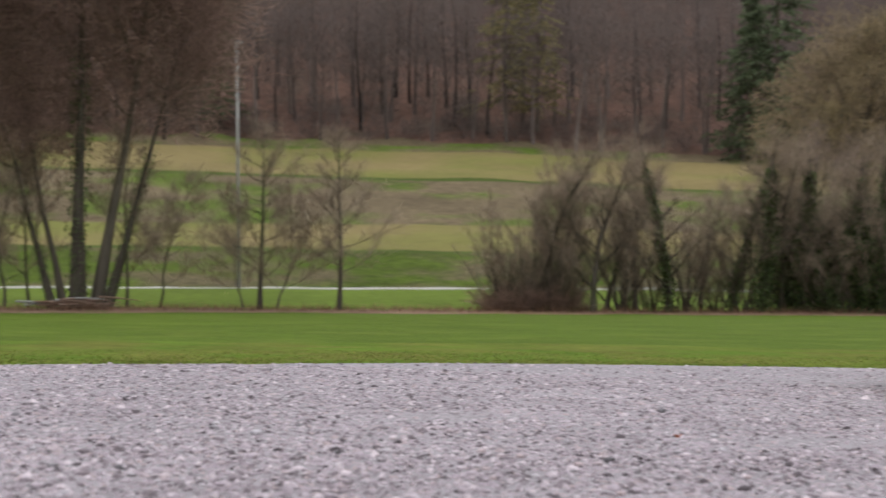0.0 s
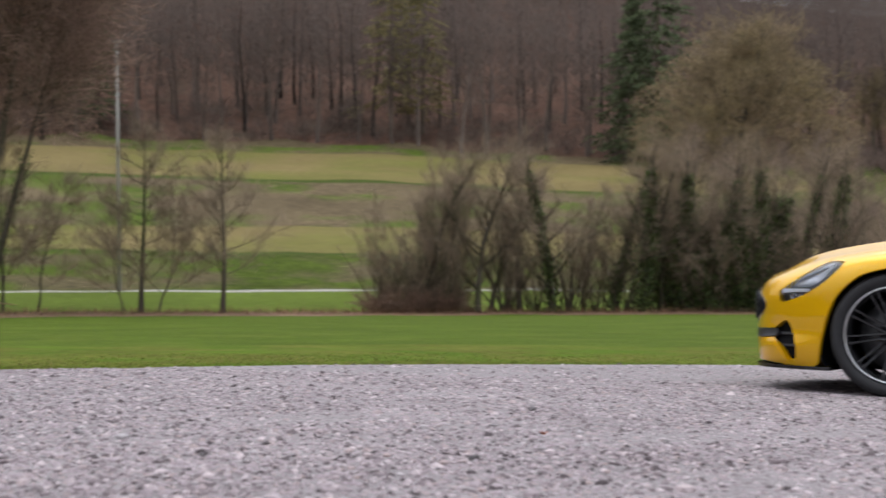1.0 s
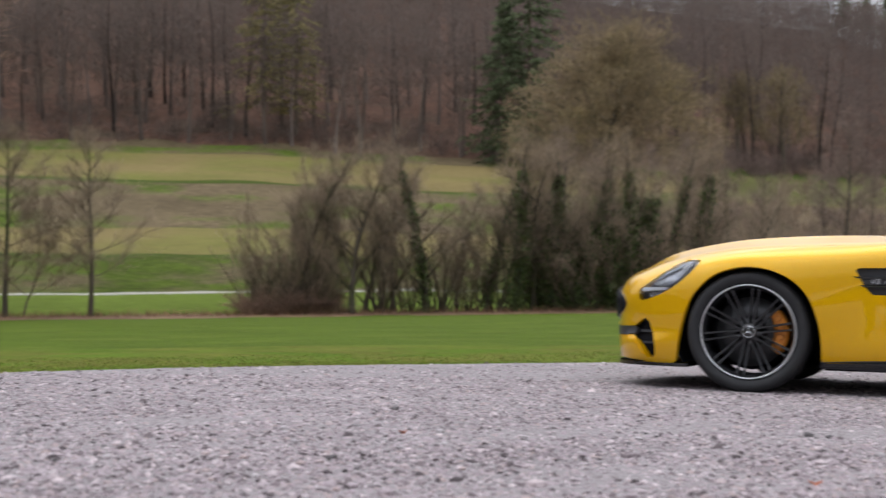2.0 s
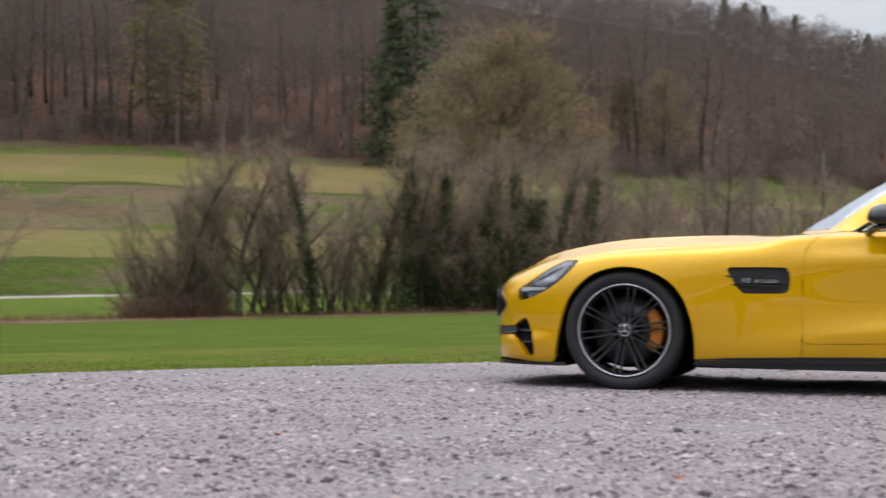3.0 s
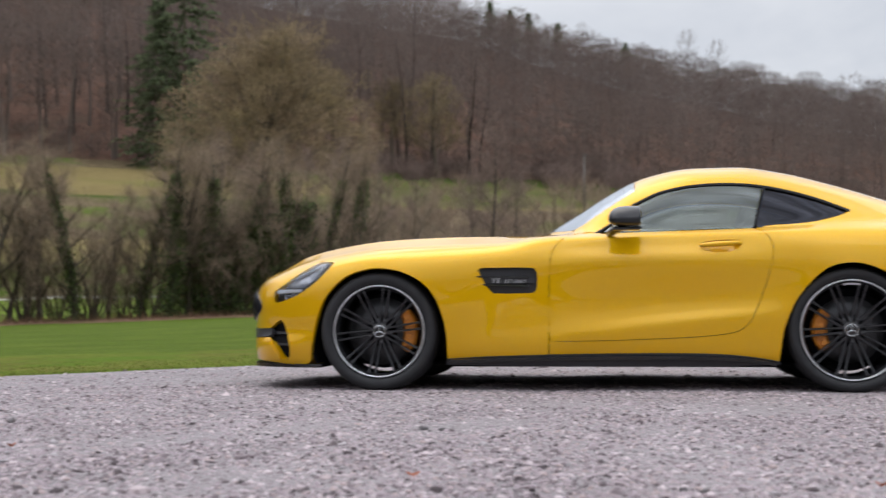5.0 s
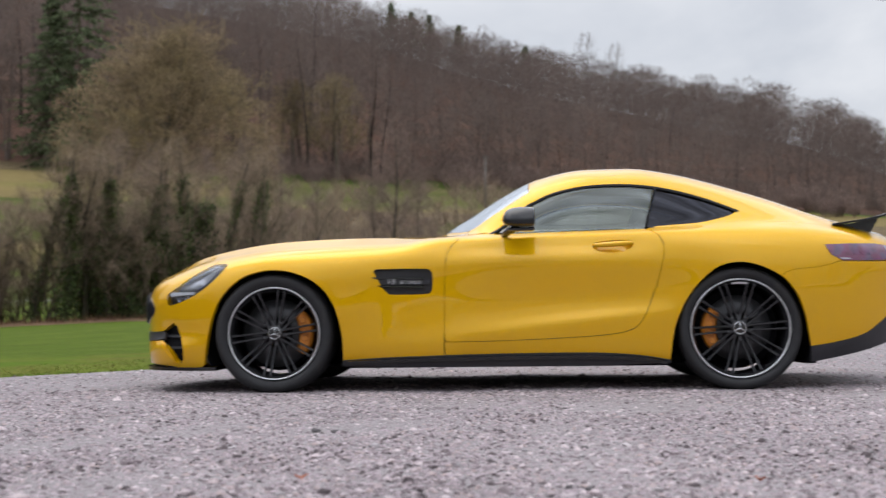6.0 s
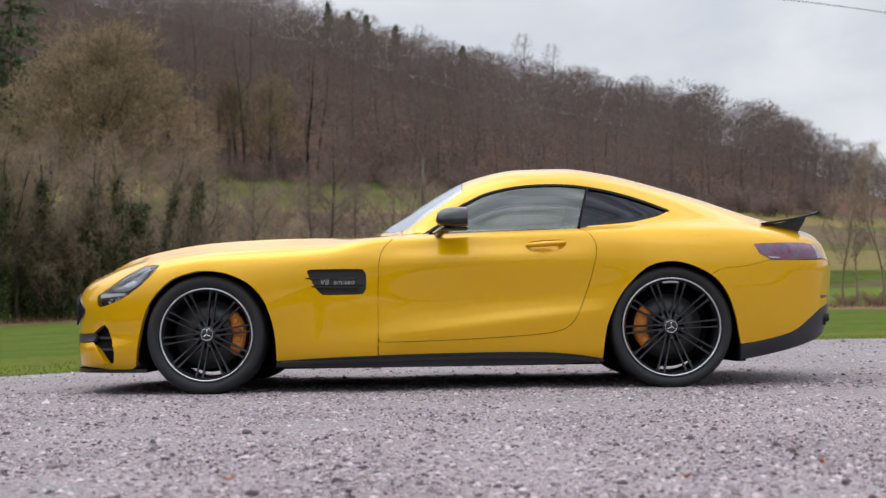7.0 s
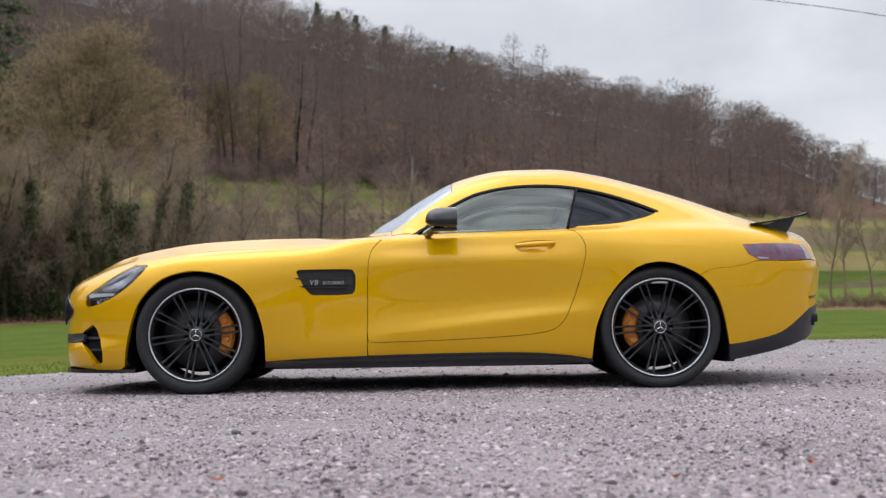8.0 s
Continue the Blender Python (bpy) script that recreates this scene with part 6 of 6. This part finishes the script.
def scrub():
    """Thickets of bare brush on the slope and along the foot of the wood, too tangled to count."""
    rng = np.random.default_rng(23)
    kinds = [shrub(320 + k, 3.0, 9, .45, 200, .8, twig_w=.020) for k in range(4)]
    for name, mat, lab, rows in (("slope_scrub", M_TWIG, "grey-brown bare scrub on the rough slope", [(99, 149, -12, 5, 95, 1.0), (150, 188, -12, 5, 40, .9)]),
                                 ("wood_edge_scrub", M_TWIGRED, "reddish bare brush along the foot of the wood", [(183, 203, -7, 16.3, 110, 1.5), (190, 203, -13, -7, 40, 1.2)])):
        store, n = [], 0
        for r0, r1, a0, a1, count, size in rows:
            for k in range(count):
                az, r = rng.uniform(a0, a1), rng.uniform(r0, r1)
                x, y, z = spot_at(az, r)
                k_s = size * rng.uniform(.5, 1.15)
                for soup in kinds[k % 4]:
                    vv, ff = soup.arrays()
                    store.append((vv * k_s + (x, y, z - .1), ff + n))
                    n += len(vv)
        tagged(new(name, array_mesh(name, np.concatenate([v for v, f in store]), np.concatenate([f for v, f in store]), mat)), lab, "scrub", kind="stuff")


scrub()

# conifer tips on the ridge
for az, r, hh, sd in ((-3.9, 374, 15.2, 81), (-4.7, 376, 14.2, 82), (-2.6, 376, 14.6, 83), (-5.6, 374, 14.8, 84), (0.4, 376, 14.2, 85)):
    w, fn = conifer(sd, hh, 6.5, bare=.3, whorls=26, per=6, needles=9, leaf=.22, fall=1.0)
    plant("spruce", "small dark spruce on the ridge", "tree", "conifers on the ridge", w, fn, M_BARKDARK, M_NEEDLE).matrix_basis = stand(az, r)

# ---------------- poles, cable and the heap of cut branches ----------------


def utility_pole(az, r, height, radius, mat, arm):
    ob = new("utility_pole")
    tagged(ob, "pale weathered wooden utility pole with a small crossarm", "pole", "utility poles")
    bm = bmesh.new()
    bmesh.ops.create_cone(bm, cap_ends=True, segments=12, radius1=radius, radius2=radius * .72, depth=height)
    bmesh.ops.translate(bm, vec=(0, 0, height / 2), verts=bm.verts)
    part("post", bm, mat, ob)
    box("crossarm", (arm, .09, .09), (0, -.1, height - .25), mat, ob, .01)
    for k in (-.42 * arm, 0, .42 * arm):
        bm = lathe([(0, .0), (.05, .01), (.06, .05), (.03, .09), (.05, .12), (.02, .16), (0, .16)], 10)
        bmesh.ops.transform(bm, matrix=pose(k, -.1, height - .20, 90), verts=bm.verts)
        part("insulator", bm, M_CABLE, ob)
    ob.matrix_basis = stand(az, r, .3)
    return ob


utility_pole(-42.52, 76, 14.9, .105, M_WOODPOLE, .7)
utility_pole(-1.44, 150, 7.0, .13, M_GREYPOLE, .6)


def cable_point(az, el, r):
    return Vector((CX + r * math.sin(radians(az)), CY + r * math.cos(radians(az)), .45 + r * math.tan(radians(el))))


a, b = cable_point(8.0, 13.9, 60), cable_point(40.0, 4.2, 48)
mid = cable_point(16.5, 12.70, 52)
pts = []
for k in np.linspace(0, 1, 33):
    flat_p = a.lerp(b, k)
    pts.append((flat_p.x, flat_p.y, flat_p.z))
i0 = min(range(33), key=lambda i: abs(math.degrees(math.atan2(pts[i][0] - CX, pts[i][1] - CY)) - 16.5))
px_, py_, pz_ = pts[i0]
want = .45 + math.hypot(px_ - CX, py_ - CY) * math.tan(radians(12.70))
k0 = i0 / 32
sag = (want - pz_) / (k0 * (1 - k0))
pts = [(p[0], p[1], p[2] + sag * k * (1 - k)) for p, k in zip(pts, np.linspace(0, 1, 33))]
cable = tube("overhead_cable", pts, .016, M_CABLE, None, sides=6)
tagged(cable, "thin dark overhead cable crossing the grey sky", "cable")

rng = np.random.default_rng(91)
heap_x, heap_y, heap_z = spot_at(-49.6, 57)
heap = new("branch_heap")
tagged(heap, "heap of pale cut branches below the alders", "branches")
heap.matrix_basis = pose(heap_x, heap_y, heap_z)
for k in range(22):
    s = Soup()
    a = rng.uniform(-.35, .35)
    ln = rng.uniform(1.2, 3.0)
    c = np.array((rng.normal() * .9, rng.normal() * .35, .12 + abs(rng.normal()) * .18))
    d = np.array((math.cos(a + .87), math.sin(a + .87), rng.normal() * .06))
    s.tube([c - d * ln / 2, c + rng.normal(size=3) * .05, c + d * ln / 2], [.05, .04, .018], 6)
    child("branch", s.mesh("branch", M_BRAMBLE if k % 5 else M_WOODPOLE, True), heap)

# ---------------- gravel: stones that can be told apart ----------------


def stone_material():
    m = material("gravel_stone_mix", (0.312, 0.277, 0.279), 0.9, vary=0.12, scale=120, bump=0.5, bump_scale=220)
    t = m.node_tree
    b = t.nodes["Principled BSDF"]
    geo = next(n for n in t.nodes if n.type == "NEW_GEOMETRY")
    ramp = t.nodes.new("ShaderNodeValToRGB")
    ramp.color_ramp.interpolation = "LINEAR"
    e = ramp.color_ramp.elements
    # stone tones differ; the darkest also stand in for shade in the crevices
    e[0].position, e[0].color = 0.0, (0.07, 0.066, 0.068, 1)
    e[1].position, e[1].color = 1.0, (0.58, 0.56, 0.565, 1)
    for pos, c in ((0.20, (0.20, 0.186, 0.192)), (0.40, (0.325, 0.308, 0.322)), (0.70, (0.395, 0.378, 0.395)), (0.82, (0.39, 0.35, 0.335)), (0.90, (0.48, 0.465, 0.48))):
        k = e.new(pos)
        k.color = (*c, 1)
    old = b.inputs["Base Color"].links[0].from_socket
    mx = t.nodes.new("ShaderNodeMix")
    mx.data_type, mx.blend_type = "RGBA", "MULTIPLY"
    mx.inputs["Factor"].default_value = 1.0
    lift_n = t.nodes.new("ShaderNodeVectorMath")
    lift_n.operation = "SCALE"
    lift_n.inputs["Scale"].default_value = 3.5
    t.links.new(geo.outputs["Random Per Island"], ramp.inputs["Fac"])
    t.links.new(old, lift_n.inputs[0])
    t.links.new(ramp.outputs["Color"], mx.inputs["A"])
    t.links.new(lift_n.outputs["Vector"], mx.inputs["B"])
    t.links.new(mx.outputs["Result"], b.inputs["Base Color"])
    return m


M_MIX = stone_material()


def stone_shape(rng, fine):
    """Corners and faces of one small broken stone, about one unit across."""
    bm = bmesh.new()
    if fine:
        bmesh.ops.create_icosphere(bm, subdivisions=1, radius=0.5)
    else:                                   # the part that stands out of the bed: a skewed ring under a short ridge
        for p in ((.5, .12, -.15), (-.1, .5, -.15), (-.5, -.1, -.15), (.08, -.5, -.15), (.2, .06, .42), (-.22, -.04, .36)):
            bm.verts.new(p)
        bm.verts.ensure_lookup_table()
        for f in ((0, 1, 4), (1, 5, 4), (1, 2, 5), (2, 3, 5), (3, 4, 5), (3, 0, 4)):
            bm.faces.new([bm.verts[k] for k in f])
    for v in bm.verts:
        v.co = Vector([c * k for c, k in zip(v.co * rng.uniform(.72, 1.25), (1.15, .92, .62))])
    vs = np.array([tuple(v.co) for v in bm.verts])
    bm.verts.index_update()
    fs = np.array([[v.index for v in f.verts] + [f.verts[-1].index] for f in bm.faces])
    bm.free()
    return vs, fs


def scatter_stones(rng, rows, shapes):
    """Stones over a stretch of the lot, joined. rows: (near, far, from bearing, to bearing, number, size)."""
    vs, fs, n = [], [], 0
    for r0, r1, a0, a1, count, size in rows:
        r = np.sqrt(rng.uniform(r0**2, r1**2, count))
        az = rng.uniform(a0, a1, count)
        edge = np.interp(az, [e[0] for e in EDGE], [e[1] for e in EDGE])
        s = size * np.exp(rng.normal(size=count) * .42)
        turn = rng.uniform(0, 2 * math.pi, count)
        for i in range(count):
            if r[i] > edge[i] - .03:
                continue
            x, y = CX + r[i] * math.sin(radians(az[i])), CY + r[i] * math.cos(radians(az[i]))
            sv, sf = shapes[i % len(shapes)]
            c, sn = math.cos(turn[i]) * s[i], math.sin(turn[i]) * s[i]
            z = .010 * noise.noise((x * 1.1, y * 1.1, 3.0)) * min(1.0, max(0.0, edge[i] - r[i]))
            vs.append(np.stack([sv[:, 0] * c - sv[:, 1] * sn + x, sv[:, 0] * sn + sv[:, 1] * c + y, sv[:, 2] * s[i] + z + .10 * s[i]], 1))
            fs.append(sf + n)
            n += len(sv)
    return np.concatenate(vs), np.concatenate(fs)


rng = np.random.default_rng(7)
fine_shapes = [stone_shape(rng, True) for _ in range(14)]
rough_shapes = [stone_shape(rng, False) for _ in range(14)]
near = scatter_stones(rng, [(2.7, 4.1, -58, 26, 5000, .0115)], fine_shapes)
near_b = scatter_stones(rng, [(2.7, 4.1, -58, 26, 24000, .0095)], rough_shapes)
near = np.concatenate([near[0], near_b[0]]), np.concatenate([near[1], near_b[1] + len(near[0])])
tagged(new("gravel_near", array_mesh("gravel_near", *near, M_MIX)), "loose grey crushed stone of the gravel lot", "gravel", kind="stuff")
far = scatter_stones(rng, [(4.1, 5.6, -57, 25, 30000, .0098), (5.6, 8.0, -57, 25, 36000, .0108), (8.0, 12.0, -57, 25, 12000, .0145), (12.0, 18.0, -12, 25, 4000, .018)], rough_shapes)
tagged(new("gravel_far", array_mesh("gravel_far", *far, M_MIX)), "loose grey crushed stone towards the grass edge", "gravel", kind="stuff")

# the coarser stones of the nearest strip, one by one
M_PIECE = material("single_stone", (0.30, 0.275, 0.28), 0.9, vary=0.25, scale=60, per_object=0.35, bump=0.5, bump_scale=200)
ground_ob = bpy.data.objects["ground"]
piece_meshes = []
for k in range(6):
    sv, sf = stone_shape(rng, True)
    piece_meshes.append(array_mesh("stone", sv, sf, M_PIECE))
for k in range(290):
    r, az = math.sqrt(rng.uniform(2.9**2, 4.9**2)), rng.uniform(-54, 21)
    x, y = CX + r * math.sin(radians(az)), CY + r * math.cos(radians(az))
    st = child("stone", piece_meshes[k % 6], ground_ob)
    s = .017 * math.exp(rng.normal() * .3)
    st.matrix_basis = pose(x, y, ground_z(x, y) + .15 * s, 0, 0, rng.uniform(0, 360)) @ Matrix.Scale(s, 4)
# a few that stand out, and dry leaves
for x, y, s in ((-1.84, -4.84, .036), (-.61, -3.36, .034), (-3.2, -4.6, .03), (.2, -4.1, .028), (-2.4, -3.2, .04)):
    st = child("stone", piece_meshes[1], ground_ob, "larger dark stone")
    st.matrix_basis = pose(x, y, ground_z(x, y) + .2 * s, 0, 0, 40) @ Matrix.Scale(s, 4)
M_LEAF = material("dry_leaf", (0.36, 0.10, 0.045), 0.7, vary=0.25, scale=80)
for x, y, turn in ((-.49, -4.81, 20), (.68, -4.88, 130), (-1.9, -4.2, 250), (1.1, -4.6, 60)):
    bm = bmesh.new()
    grid = [[bm.verts.new(((i - 2) * .009, (j - 1) * .009 * (1 - abs(i - 2) * .35), .004 + .005 * abs(i - 2) + .004 * (j - 1) ** 2)) for j in range(3)] for i in range(5)]
    for p, q in zip(grid, grid[1:]):
        for j in range(2):
            bm.faces.new((p[j], p[j + 1], q[j + 1], q[j]))
    lf = part("dry_leaf", bm, M_LEAF)
    lf.matrix_basis = pose(x, y, ground_z(x, y) + .012, 18, 0, turn)
    tagged(lf, "curled red-brown dry leaf on the gravel", "leaf", "dry leaves on the gravel")

# ---------------- grass ----------------
M_BLADE = material("grass_blades", (0.13, 0.185, 0.03), 0.8, thin=0.5, island=0.35, vary=0.2, scale=2)
M_BLADEDRY = material("dry_grass_blades", (0.20, 0.18, 0.06), 0.85, thin=0.45, island=0.35, vary=0.2, scale=2)


def blades(rng, count, near_m, far_m, height, width, a0=-57, a1=24, power=1.6):
    az = rng.uniform(a0, a1, count)
    edge = np.interp(az, [e[0] for e in EDGE], [e[1] for e in EDGE])
    r = edge + near_m + (far_m - near_m) * rng.uniform(0, 1, count) ** power
    x, y = CX + r * np.sin(np.radians(az)), CY + r * np.cos(np.radians(az))
    z = np.array([ground_z(p, q) for p, q in zip(x, y)])
    s = Soup()
    d = units(rng.normal(size=(count, 3)) * (.35, .35, 0) + (0, 0, 1))
    s.blades(np.stack([x, y, z], 1), d, height * rng.uniform(.5, 1.3, count), width, rng)
    return s


rng = np.random.default_rng(17)
tagged(new("crop_blades", blades(rng, 12000, .03, 2.2, .014, .0035).mesh("crop_blades", M_BLADE)), "short green blades of the young crop", "grass", kind="stuff")
tagged(new("edge_grass", blades(rng, 6000, -.10, 1.6, .022, .0025, power=1.2).mesh("edge_grass", M_BLADEDRY)), "sparse dry grass at the edge of the gravel", "grass", kind="stuff")
# rank dry growth along the hedge foot
az = rng.uniform(-58, 24, 9000)
r = 56 + rng.exponential(1.0, 9000)
x, y = CX + r * np.sin(np.radians(az)), CY + r * np.cos(np.radians(az))
z = np.array([ground_z(p, q) for p, q in zip(x, y)])
s = Soup()
s.blades(np.stack([x, y, z], 1), units(rng.normal(size=(9000, 3)) * (.5, .5, 0) + (0, 0, 1)), rng.uniform(.1, .45, 9000), .012, rng)
M_RANK = material("rank_dry_growth", (0.22, 0.135, 0.085), 0.9, thin=0.45, island=0.35, vary=0.25, scale=.5)
tagged(new("hedge_bottom", s.mesh("hedge_bottom", M_RANK)), "low reddish-brown dry growth along the hedge foot", "undergrowth", kind="stuff")
